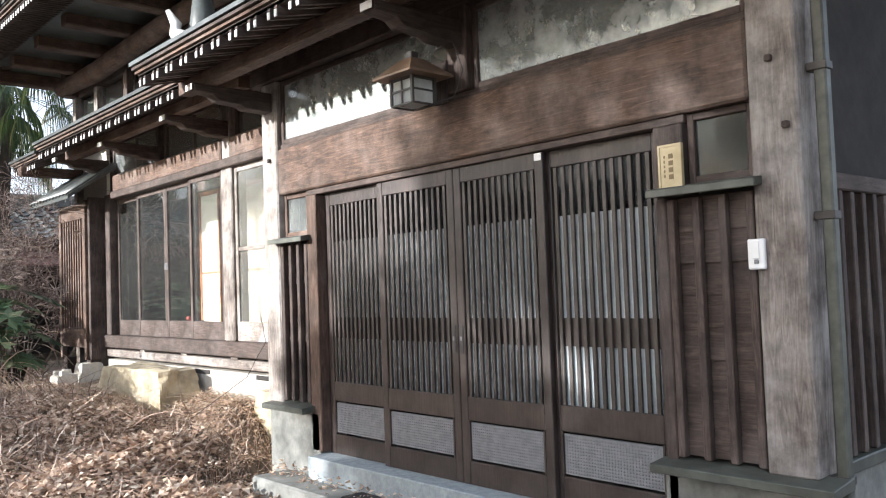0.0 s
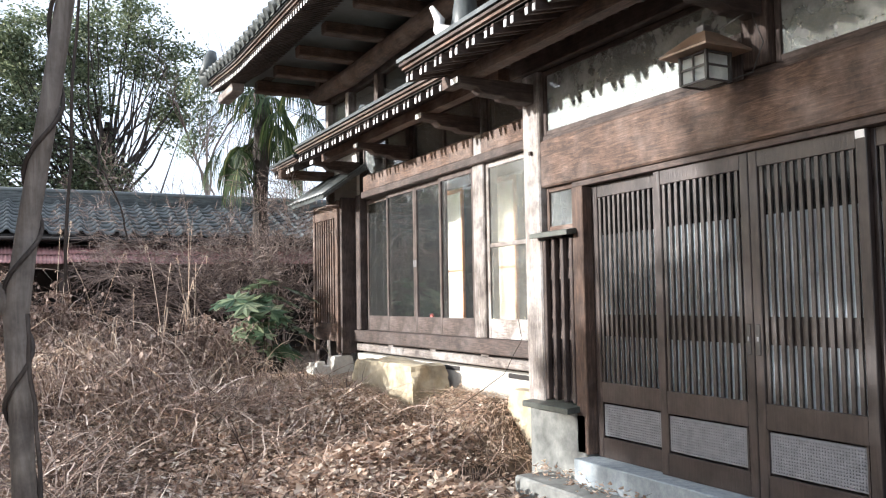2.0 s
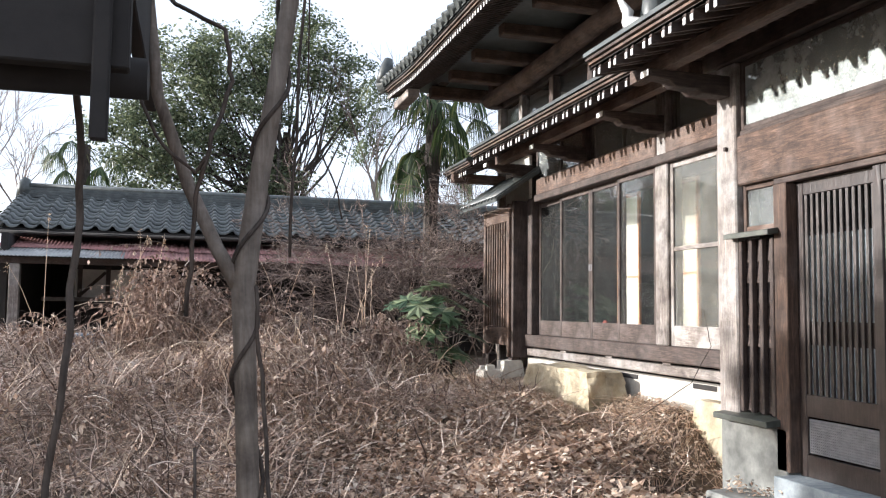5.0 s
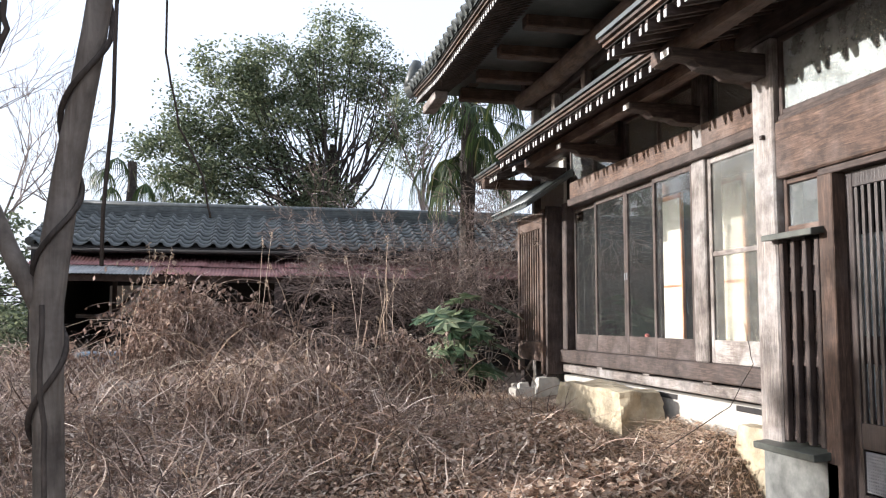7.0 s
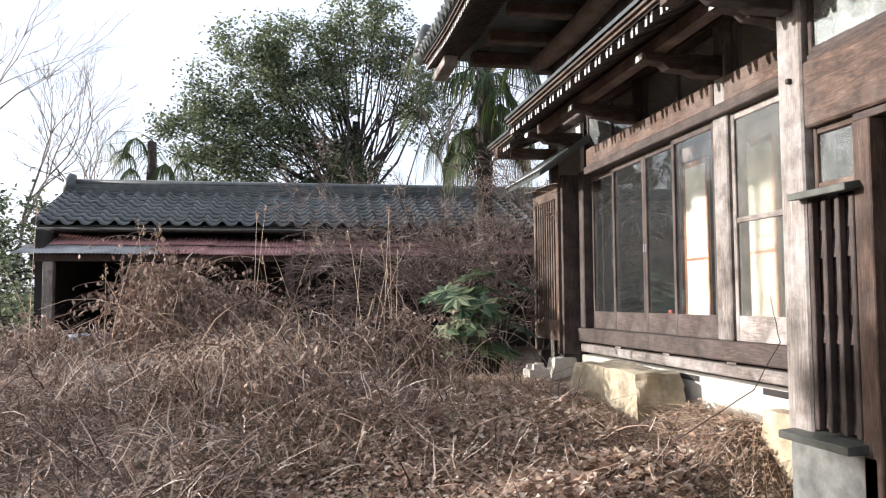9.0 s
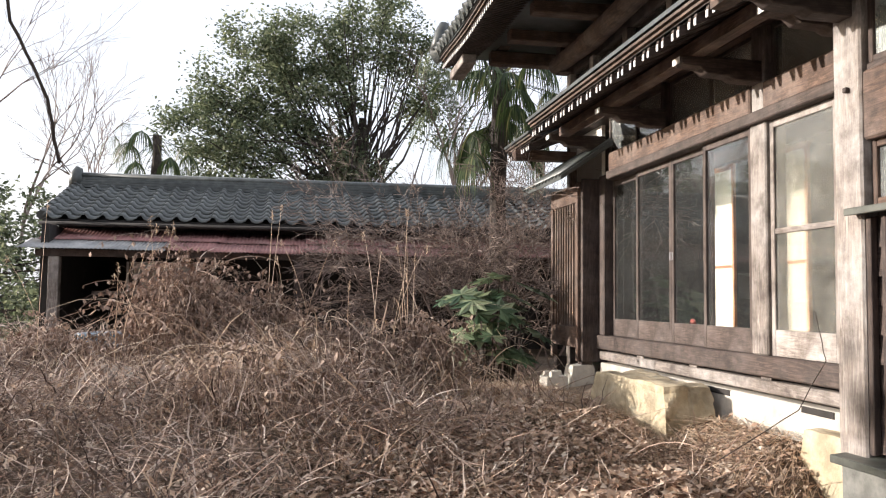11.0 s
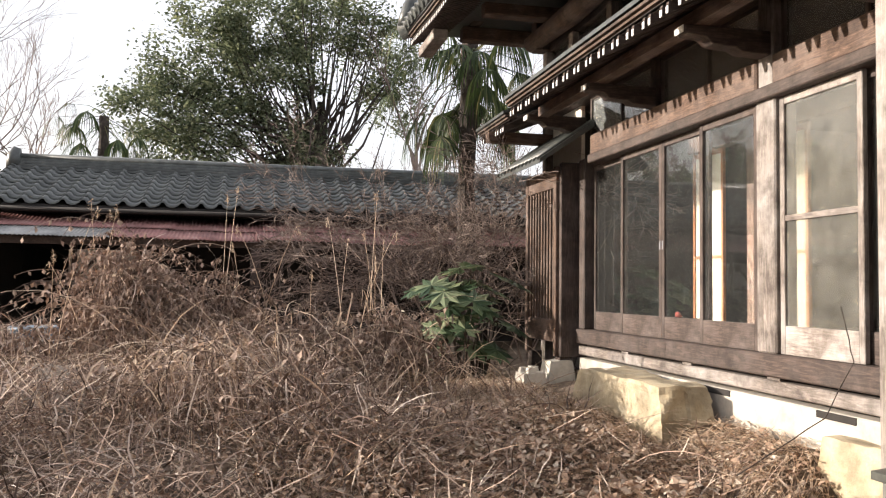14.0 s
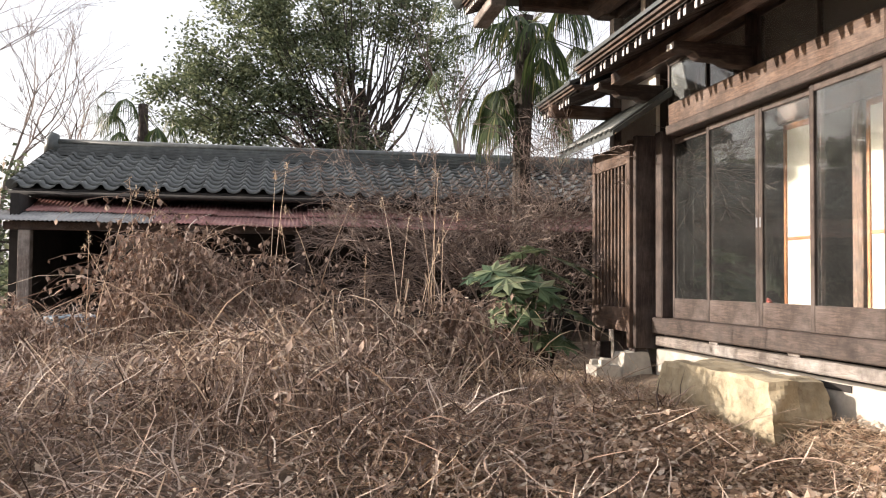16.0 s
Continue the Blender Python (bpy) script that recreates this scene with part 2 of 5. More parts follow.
def prism(points, axis, a, b, bevel=0.0):
    """An outline of (u, v) drawn out along the axis from a to b."""
    bm = bmesh.new()
    def at(u, v, w):
        return {"x": (w, u, v), "y": (u, w, v), "z": (u, v, w)}[axis]
    lo = [bm.verts.new(at(u, v, a)) for u, v in points]
    hi = [bm.verts.new(at(u, v, b)) for u, v in points]
    bm.faces.new(lo)
    bm.faces.new(hi)
    for i in range(len(points)):
        j = (i + 1) % len(points)
        bm.faces.new((lo[i], lo[j], hi[j], hi[i]))
    bmesh.ops.recalc_face_normals(bm, faces=bm.faces)
    if bevel:
        bmesh.ops.bevel(bm, geom=bm.edges[:], offset=bevel, segments=1, affect="EDGES")
    return bm


def tube(points, radii, sides=8, bm=None):
    """A bent, tapered tube through the points."""
    bm = bm or bmesh.new()
    pts = [Vector(p) for p in points]
    rings = []
    for i, p in enumerate(pts):
        d = (pts[min(i + 1, len(pts) - 1)] - pts[max(i - 1, 0)]).normalized()
        u = d.orthogonal().normalized() if i == 0 else (u - d * u.dot(d)).normalized()
        v = d.cross(u)
        r = radii[i] if isinstance(radii, (list, tuple)) else radii
        rings.append([bm.verts.new(p + (u * math.cos(k) + v * math.sin(k)) * r) for k in (2 * math.pi * j / sides for j in range(sides))])
    for a, b in zip(rings, rings[1:]):
        for j in range(sides):
            f = bm.faces.new((a[j], a[(j + 1) % sides], b[(j + 1) % sides], b[j]))
            f.smooth = True
    bm.faces.new(rings[0][::-1])
    bm.faces.new(rings[-1])
    return bm


def smooth_step(a, b, v):
    s = min(1.0, max(0.0, (v - a) / (b - a)))
    return s * s * (3 - 2 * s)


def ground_z(x, y):
    near = smooth_step(5.6, 9.6, y)
    z = -0.08 + 0.46 * near
    if y < 40 and abs(x) < 30:
        z += 0.045 * noise.noise((x * 0.9, y * 0.9, 0)) + 0.02 * noise.noise((x * 3.1, y * 3.1, 4))
    if x > 3.0 and y < 7.0:
        z = min(z, -0.06)
    if y >= 7.0:
        z = max(z, 0.43 * smooth_step(3.1, 4.1, x) * smooth_step(6.95, 7.7, y))
    return z


# ---- ground ----
bm = bmesh.new()
def axis_steps(lo, hi, fine_lo, fine_hi, fine, coarse):
    out, v = [], lo
    while v < hi:
        out.append(v)
        v += fine if fine_lo <= v < fine_hi else coarse
    return out + [hi]
gx = [-400, -120, -40] + axis_steps(-14, 14, -4, 5, 0.14, 1.2) + [40, 120, 400]
gy = [-400, -120, -40] + axis_steps(-12, 34, 3, 14, 0.14, 1.2) + [60, 140, 400]
grid = [[bm.verts.new((x, y, ground_z(x, y))) for x in gx] for y in gy]
for j in range(len(gy) - 1):
    for i in range(len(gx) - 1):
        f = bm.faces.new((grid[j][i], grid[j][i + 1], grid[j + 1][i + 1], grid[j + 1][i]))
        f.smooth = True
setting("ground", bm, ground_mat, "bare leaf-covered garden soil, overgrown", "ground")

# ---- the house: plan ----
GX = 3.94          # outer face of the entrance posts and beam
EX = 4.20          # outer face of the veranda posts
WALL_BACK = 9.0

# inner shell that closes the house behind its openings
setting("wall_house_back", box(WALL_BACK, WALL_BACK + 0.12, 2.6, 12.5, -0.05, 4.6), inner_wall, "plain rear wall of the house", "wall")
setting("wall_far_end", box(4.3, WALL_BACK, 12.40, 12.52, 0.3, 4.6), plaster, "plain plastered end wall of the house", "wall")
setting("floor_veranda", box(4.24, WALL_BACK, 6.70, 12.4, 0.84, 0.90), tatami, "brown boarded veranda floor", "floor")
setting("ceiling_veranda", box(4.32, WALL_BACK, 6.70, 12.4, 3.30, 3.36), wood_dark["y"], "dark boarded ceiling of the veranda", "ceiling")


def timber(name, x0, x1, y0, y1, z0, z1, mats, label, category, bevel=0.008):
    d = {"x": x1 - x0, "y": y1 - y0, "z": z1 - z0}
    return setting(name, box(x0, x1, y0, y1, z0, z1, bevel), mats[max(d, key=d.get)], label, category)


# ---- entrance bay ----
# drawn first at full module, then set to its true module, from a fixed corner of the plan
BAY, BAY_CORNER = 0.93, Vector((0.577, 1.181, 1.358))


def settle(before):
    for ob in [o for o in scene.objects if o.name not in before]:
        if ob.parent:
            ob.location = ob.location * BAY
            ob.data.transform(Matrix.Scale(BAY, 4))
        elif ob.type == "MESH":
            ob.data.transform(Matrix.Translation(BAY_CORNER) @ Matrix.Scale(BAY, 4) @ Matrix.Translation(-BAY_CORNER))
        else:
            ob.location = BAY_CORNER + (ob.location - BAY_CORNER) * BAY


standing = {o.name for o in scene.objects}
setting("wall_entrance_back", box(5.6, 5.72, 2.75, 7.1, -0.05, 4.4), inner_wall, "wall inside the entrance, room shade put into its dark colour", "wall")
setting("wall_between", box(4.10, 5.6, 7.06, 7.14, -0.05, 3.5), inner_wall, "wall between entrance and veranda, room shade put into its dark colour", "wall")
setting("floor_entrance", box(3.97, 5.6, 2.75, 7.06, -0.1, 0.10), concrete, "grey concrete entrance floor", "floor")
setting("ceiling_entrance", box(4.06, 5.6, 2.75, 7.06, 3.02, 3.08), wood_dark["y"], "dark boarded ceiling of the entrance", "ceiling")
timber("post_entrance_far", GX - 0.005, GX + 0.20, 6.835, 7.055, 0.50, 3.02, wood_grey, "silvered timber corner post of the entrance", "post", 0.012)
timber("post_entrance_near", GX - 0.005, GX + 0.20, 2.72, 2.935, 0.52, 3.02, wood_grey, "silvered timber corner post beside the doors", "post", 0.012)
timber("beam_entrance", GX, GX + 0.16, 2.94, 6.83, 2.12, 2.475, wood_brown, "heavy brown timber lintel over the sliding doors", "beam", 0.012)
timber("head_rail", GX + 0.025, GX + 0.15, 3.27, 6.47, 2.078, 2.118, wood_dark, "dark door head rail", "rail", 0.004)
timber("jamb_far", GX + 0.01, GX + 0.14, 6.335, 6.46, 0.20, 2.076, wood_brown, "brown door jamb", "jamb", 0.006)
timber("jamb_near_lower", GX + 0.01, GX + 0.14, 3.375, 3.43, 0.20, 1.738, wood_dark, "dark lower part of the door jamb", "jamb", 0.006)
timber("jamb_near", GX + 0.01, GX + 0.14, 3.275, 3.43, 1.74, 2.076, wood_dark, "dark door jamb with a name plate", "jamb", 0.006)
timber("transom_sill", GX + 0.03, GX + 0.14, 2.94, 6.83, 2.477, 2.515, wood_dark, "narrow sill of the transom window", "sill", 0.004)
timber("transom_mullion", GX - 0.01, GX + 0.15, 4.66, 4.84, 2.517, 3.02, wood_dark, "dark post between the transom windows", "post", 0.006)
timber("wall_plate_entrance", GX - 0.02, GX + 0.22, 2.60, 7.20, 3.022, 3.20, wood_dark, "dark wall plate under the entrance eave", "beam", 0.01)


def window(name, x, y0, y1, z0, z1, bars_y, mats, glass, label, rail=0.035, bars_z=()):
    """A framed pane set in a wall that faces -x."""
    ob = thing(name, x, (y0 + y1) / 2, z0, label, "window", kind="structure")
    for a, b in ((y0, y0 + rail), (y1 - rail, y1)):
        part("window_frame", box(x, x + 0.045, a, b, z0, z1, 0.004), mats["z"], ob)
    for a, b in ((z0, z0 + rail), (z1 - rail, z1)):
        part("window_frame", box(x + 0.002, x + 0.043, y0 + rail, y1 - rail, a, b, 0.003), mats["y"], ob)
    for y in bars_y:
        part("glazing_bar", box(x + 0.004, x + 0.041, y - 0.012, y + 0.012, z0 + rail, z1 - rail), mats["z"], ob)
    for z in bars_z:
        part("glazing_bar", box(x + 0.006, x + 0.039, y0 + rail, y1 - rail, z - 0.012, z + 0.012), mats["y"], ob)
    edges = [y0 + rail, *bars_y, y1 - rail]
    for a, b in zip(edges, edges[1:]):
        p = part("pane", box(x + 0.018, x + 0.023, a + 0.002, b - 0.002, z0 + rail + 0.002, z1 - rail - 0.002), glass, ob)
        p.visible_shadow = False
    return ob


window("window_1", GX + 0.04, 4.845, 6.83, 2.517, 3.015, (), wood_dark, transom_glass, "wide transom window over the entrance doors")
window("window_2", GX + 0.04, 2.94, 4.655, 2.517, 3.015, (), wood_dark, transom_glass, "wide transom window over the entrance doors")
window("window_3", GX + 0.05, 6.465, 6.83, 1.79, 2.118, (), wood_brown, hazed, "small frosted side light by the entrance")
window("window_4", GX + 0.05, 2.94, 3.27, 1.79, 2.118, (), wood_dark, dim_pane, "small dark side light by the entrance")


def side_panel(name, y0, y1, sill0, sill1, label):
    """Lapped boards held by battens, between a capped rail and a sill."""
    ob = thing(name, GX, (y0 + y1) / 2, 0.52, label, "panelling", kind="structure")
    n = 8
    for i in range(n):
        z0, z1 = 0.55 + i * 1.17 / n, 0.55 + (i + 1) * 1.17 / n
        part("board", prism([(GX + 0.058, z0), (GX + 0.040 + 0.004 * (i % 3), z0), (GX + 0.056, z1 + 0.012), (GX + 0.075, z1 + 0.012)], "y", y0 + 0.01, y1 - 0.01), wood_dark["y"], ob)
    m = 4
    for i in range(m):
        y = y0 + 0.02 + (y1 - y0 - 0.04) * i / (m - 1)
        notch = [(y - 0.018, 0.54), (y + 0.018, 0.54)]
        part("batten", prism([(a, b) for a, b in notch] + [(y + 0.018, 1.725), (y - 0.018, 1.725)], "x", GX + 0.005, GX + 0.044, 0.004), wood_dark["z"], ob)
    part("cap", prism([(GX - 0.075, 1.735), (GX + 0.09, 1.755), (GX + 0.09, 1.80), (GX - 0.075, 1.772)], "y", y0 - 0.05, y1 + 0.06, 0.004), green_cap, ob, "greenish metal-covered cap board")
    part("sill", prism([(GX - 0.10, 0.475), (GX + 0.10, 0.485), (GX + 0.10, 0.535), (GX - 0.10, 0.515)], "y", sill0, sill1, 0.004), green_cap, ob, "greenish metal-covered sill board")
    return ob


side_panel("wall_panel_far", 6.46, 6.83, 6.42, 7.0, "dark boarded panel with battens beside the doors")
side_panel("wall_panel_near", 2.94, 3.37, 2.62, 3.46, "dark boarded panel with battens beside the doors")
setting("foundation_far", box(GX + 0.01, GX + 0.22, 6.36, 7.06, -0.30, 0.472, 0.008), concrete, "grey concrete footing under the corner post", "foundation")
setting("foundation_near", box(GX + 0.01, GX + 0.22, 2.70, 3.45, -0.30, 0.472, 0.008), concrete, "grey concrete footing under the corner post", "foundation")
setting("door_threshold", box(GX - 0.10, GX + 0.15, 3.42, 6.36, 0.02, 0.185, 0.006), blue_sill, "bluish stone threshold of the sliding doors", "threshold")
setting("entrance_step", box(3.63, GX + 0.01, 2.5, 6.80, -0.3, 0.02, 0.015), concrete, "grey concrete entrance step with fallen leaves", "step")
setting("entrance_slab", box(3.16, 3.628, 2.5, 6.55, -0.3, -0.085, 0.012), concrete, "low worn concrete slab before the step", "step")
setting("door_mat", box(3.665, 3.83, 4.3, 5.7, 0.022, 0.04, 0.004), black, "dark worn door mat on the step", "mat")


def sliding_door(y0, y1, x, handle, label):
    """A slatted sliding door with a woven kick panel."""
    z0, z1 = 0.187, 2.076
    ob = thing("sliding_door", x, (y0 + y1) / 2, z0, label, "door", "entrance sliding doors")
    st = 0.060
    part("stile", box(x, x + 0.034, y0, y0 + st, z0, z1, 0.004), door_brown, ob)
    part("stile", box(x, x + 0.034, y1 - st, y1, z0, z1, 0.004), door_brown, ob)
    for a, b, nm in ((z0, 0.325, "bottom_rail"), (0.565, 0.705, "lock_rail"), (1.985, z1, "top_rail")):
        part(nm, box(x + 0.002, x + 0.032, y0 + st, y1 - st, a, b, 0.003), door_brown, ob)
    for a, b in ((1.02, 1.17),):
        part("middle_rail", box(x + 0.020, x + 0.032, y0 + st, y1 - st, a, b), door_brown, ob)
    n = 12
    slat = (y1 - y0 - 2 * st) / n
    for i in range(n):
        y = y0 + st + slat * (i + 0.5)
        part("slat", box(x + 0.004, x + 0.018, y - 0.011, y + 0.011, 0.707, 1.983), slat_brown, ob)
    for a, b, gl in ((0.705, 1.02, frosted), (1.17, 1.72, frosted), (1.722, 1.985, dim_pane)):
        p = part("pane", box(x + 0.023, x + 0.027, y0 + st, y1 - st, a, b), gl, ob)
        p.visible_shadow = False
    panel = part("kick_panel", box(x + 0.016, x + 0.024, y0 + st + 0.012, y1 - st - 0.012, 0.337, 0.553), mesh_grey, ob, "grey woven kick panel")
    bm = bmesh.new()
    w = y1 - y0 - 2 * st - 0.024
    for i in range(34):
        y = y0 + st + 0.012 + w * (i + 0.5) / 34
        box(x + 0.010, x + 0.0155, y - w / 110, y + w / 110, 0.338, 0.552, 0, bm)
    for j in range(13):
        z = 0.337 + 0.216 * (j + 0.5) / 13
        box(x + 0.008, x + 0.0135, y0 + st + 0.013, y1 - st - 0.013, z - 0.0045, z + 0.0045, 0, bm)
    part("weave", bm, mesh_grey, panel)
    for a in (y0 + st, y1 - st - 0.012):
        part("panel_bead", box(x - 0.002, x + 0.015, a, a + 0.012, 0.326, 0.564), door_brown, ob)
    if handle:
        y = y0 + 0.030 if handle < 0 else y1 - 0.030
        h = part("pull", box(x - 0.006, x - 0.0005, y - 0.015, y + 0.015, 0.96, 1.13, 0.003), iron, ob, "recessed dark metal pull")
        part("lock", box(x - 0.009, x - 0.0065, y - 0.007, y + 0.007, 1.035, 1.06), mesh_grey, h)
    return ob


sliding_door(5.605, 6.332, 4.030, 0, "brown slatted sliding door with frosted glass, sun-warmed")
sliding_door(4.885, 5.645, 3.990, -1, "brown slatted sliding door with frosted glass")
sliding_door(4.160, 4.880, 3.990, 1, "brown slatted sliding door with frosted glass and pull")
sliding_door(3.435, 4.200, 4.030, 0, "brown slatted sliding door with frosted glass, in shade")
sticker = tagged(new("door_sticker", mesh_of("door_sticker", box(3.986, 3.989, 4.165, 4.215, 2.03, 2.07), white_plastic)), "small white sticker on a door corner", "sticker")

plate = thing("name_plate", GX, 3.33, 1.78, "gilt-framed name plate on the door jamb", "sign")
part("board", box(GX - 0.006, GX + 0.009, 3.275, 3.385, 1.775, 1.975, 0.002), brass, plate)
for y0, y1, z0, z1 in ((3.268, 3.278, 1.768, 1.982), (3.382, 3.392, 1.768, 1.982), (3.278, 3.382, 1.972, 1.982), (3.278, 3.382, 1.768, 1.778)):
    part("frame", box(GX - 0.012, GX + 0.009, y0, y1, z0, z1), brass, plate)
for i in range(4):
    part("mark", box(GX - 0.0085, GX - 0.0065, 3.315, 3.338, 1.82 + i * 0.032, 1.842 + i * 0.032), ink, plate)
for i in range(5):
    part("mark", box(GX - 0.0085, GX - 0.0065, 3.357, 3.364, 1.83 + i * 0.022, 1.843 + i * 0.022), ink, plate)

chime = thing("door_chime", GX, 2.915, 1.39, "white plastic door chime button on the post", "doorbell")
part("case", box(GX - 0.030, GX - 0.006, 2.885, 2.960, 1.385, 1.515, 0.005), white_plastic, chime)
part("button", box(GX - 0.036, GX - 0.0305, 2.905, 2.935, 1.43, 1.505, 0.002), white_plastic, chime)
part("name_window", box(GX - 0.034, GX - 0.0305, 2.91, 2.93, 1.41, 1.426), mesh_grey, chime)

for y, z in ((2.83, 2.27), (2.77, 1.98), (6.93, 2.40)):
    peg = tagged(new("wooden_peg", mesh_of("wooden_peg", box(GX - 0.03, GX - 0.004, y - 0.014, y + 0.014, z - 0.014, z + 0.014, 0.004), wood_dark["x"])), "dark square peg in the corner post", "peg", "post pegs")


# lantern at the middle of the beam
lamp = thing("wall_lantern", 3.74, 4.86, 2.42, "dark metal lantern with a sheet roof over the doors", "lantern")
lx, ly = 3.70, 4.88
part("bracket", box(lx + 0.09, GX + 0.01, ly - 0.03, ly + 0.03, 2.60, 2.66, 0.004), wood_dark["x"], lamp)
part("back_plate", box(GX - 0.03, GX - 0.012, ly - 0.06, ly + 0.06, 2.46, 2.72, 0.004), wood_dark["z"], lamp)
bm = bmesh.new()
lo = [bm.verts.new((lx + a * 0.165, ly + b * 0.175, 2.595)) for a, b in ((-1, -1), (1, -1), (1, 1), (-1, 1))]
hi = [bm.verts.new((lx + a * 0.045, ly + b * 0.05, 2.70)) for a, b in ((-1, -1), (1, -1), (1, 1), (-1, 1))]
lo2 = [bm.verts.new((v.co.x, v.co.y, 2.583)) for v in lo]
bm.faces.new(hi)
bm.faces.new(lo2[::-1])
for i in range(4):
    j = (i + 1) % 4
    bm.faces.new((lo[i], lo[j], hi[j], hi[i]))
    bm.faces.new((lo2[i], lo2[j], lo[j], lo[i]))
part("roof", bm, copper, lamp, "brown pyramid sheet roof")
part("finial", box(lx - 0.03, lx + 0.03, ly - 0.03, ly + 0.03, 2.701, 2.745, 0.006), iron, lamp)
for a in (-0.085, 0.085):
    for b in (-0.095, 0.095):
        part("upright", box(lx + a - 0.008, lx + a + 0.008, ly + b - 0.008, ly + b + 0.008, 2.425, 2.585), iron, lamp)
for z in (2.42, 2.50, 2.57):
    for a in (-0.085, 0.085):
        part("bar", box(lx + a - 0.005, lx + a + 0.005, ly - 0.087, ly + 0.087, z, z + 0.010), iron, lamp)
    for b in (-0.095, 0.095):
        part("bar", box(lx - 0.077, lx + 0.077, ly + b - 0.005, ly + b + 0.005, z, z + 0.010), iron, lamp)
for a in (-0.085, 0.085):
    part("bar", box(lx + a - 0.004, lx + a + 0.004, ly - 0.004, ly + 0.004, 2.43, 2.57), iron, lamp)
part("glass_box", box(lx - 0.076, lx + 0.076, ly - 0.086, ly + 0.086, 2.432, 2.568), lamp_pane, lamp)
part("cable", tube([(lx + 0.06, ly - 0.05, 2.72), (3.86, 4.70, 2.80), (3.9, 4.66, 2.62), (3.88, 4.72, 2.47), (3.80, 4.86, 2.44)], 0.004, 5), iron, lamp)

# side wall of the entrance, with its drainpipe
side = thing("wall_entrance_side", 4.2, 2.74, 0.0, "dark side wall of the entrance with slats, black sheet for the dim glass", "wall", kind="structure")
part("footing", box(GX + 0.23, 5.72, 2.74, 2.86, -0.30, 0.50, 0.006), concrete, side)
part("lower_wall", box(GX + 0.205, 5.72, 2.77, 2.84, 0.502, 1.72), wood_dark["x"], side)
# opaque near-black sheet stands in for glass that reflects little light
part("upper_wall", box(GX + 0.205, 5.72, 2.79, 2.84, 1.80, 3.02), black, side)
part("rail", box(GX + 0.205, 5.72, 2.72, 2.85, 1.722, 1.798, 0.006), wood_dark["x"], side)
part("bottom_rail", box(GX + 0.205, 5.72, 2.70, 2.768, 0.503, 0.56, 0.006), green_cap, side)
for i in range(12):
    x = GX + 0.25 + i * 0.125
    part("batten", box(x - 0.02, x + 0.02, 2.725, 2.768, 0.562, 1.72, 0.004), wood_dark["z"], side)
pipe = thing("drainpipe", 4.02, 2.66, 0.0, "grey-brown square metal drainpipe at the corner", "drainpipe")
part("pipe", box(4.02, 4.072, 2.635, 2.687, -0.2, 3.0, 0.008), green_cap, pipe)
for z in (0.5, 1.58, 2.2):
    part("clamp", box(4.014, 4.078, 2.629, 2.715, z, z + 0.035, 0.003), iron, pipe)

settle(standing)

# ---- veranda front ----
for nm, y0, y1 in (("post_veranda_mid", 8.07, 8.27), ("post_veranda_far", 11.10, 11.24)):
    timber(nm, EX - 0.01, EX + 0.15, y0, y1, 0.94, 2.60, wood_grey if "mid" in nm else wood_dark, "weathered veranda post", "post", 0.01)
timber("post_veranda_mid_upper", EX - 0.005, EX + 0.15, 8.09, 8.25, 2.602, 3.30, wood_grey, "weathered upper end of the veranda post", "post", 0.01)
timber("veranda_sill", EX - 0.04, EX + 0.16, 6.60, 11.24, 0.80, 0.94, wood_dark, "brown weathered ground sill of the veranda", "sill", 0.01)
timber("veranda_sill_lower", EX - 0.01, EX + 0.16, 6.60, 11.24, 0.69, 0.775, wood_grey, "greenish weathered board below the sill", "sill", 0.01)
timber("veranda_head", EX - 0.055, EX + 0.14, 6.60, 10.93, 2.525, 2.605, wood_dark, "dark sliding-door head of the veranda", "beam", 0.008)
timber("veranda_lintel", EX - 0.02, EX + 0.13, 8.255, 10.95, 2.607, 2.80, wood_brown, "brown grained veranda lintel", "beam", 0.012)
timber("veranda_lintel_near", EX - 0.02, EX + 0.13, 6.60, 8.085, 2.607, 2.80, wood_brown, "brown grained veranda lintel", "beam", 0.012)
timber("veranda_plate", EX - 0.03, EX + 0.16, 6.60, 12.40, 3.20, 3.38, wood_dark, "dark wall plate under the veranda roof", "beam", 0.01)
for i in range(3):
    y = 8.4 + i * 1.05
    timber("sill_block", EX + 0.0, EX + 0.14, y - 0.35, y - 0.22, 0.776, 0.80, wood_grey, "pale block under the sill", "block", 0.003)
bm = box(EX + 0.0, EX + 0.16, 6.60, 11.24, 0.0, 0.66, 0.01)
setting("veranda_foundation", bm, pale_mortar, "pale rendered foundation with vent slots", "foundation")
# black blocks on the face stand in for the shade within the slots
for y in (7.55, 8.75, 9.9):
    setting("vent_slot", box(EX - 0.006, EX + 0.01, y - 0.16, y + 0.16, 0.615, 0.655), black, "dark ventilation slot", "vent")
for y0, y1, name in ((8.255, 9.66, "window_5"), (9.72, 11.10, "window_6"), (6.60, 8.085, "window_7")):
    window(name, EX + 0.05, y0, y1, 2.80, 3.20, ((y0 + y1) / 2,), wood_dark, hazed, "dark transom window under the veranda eave", 0.03)
timber("transom_post", EX - 0.01, EX + 0.12, 9.66, 9.72, 2.802, 3.20, wood_dark, "dark transom post", "post", 0.005)


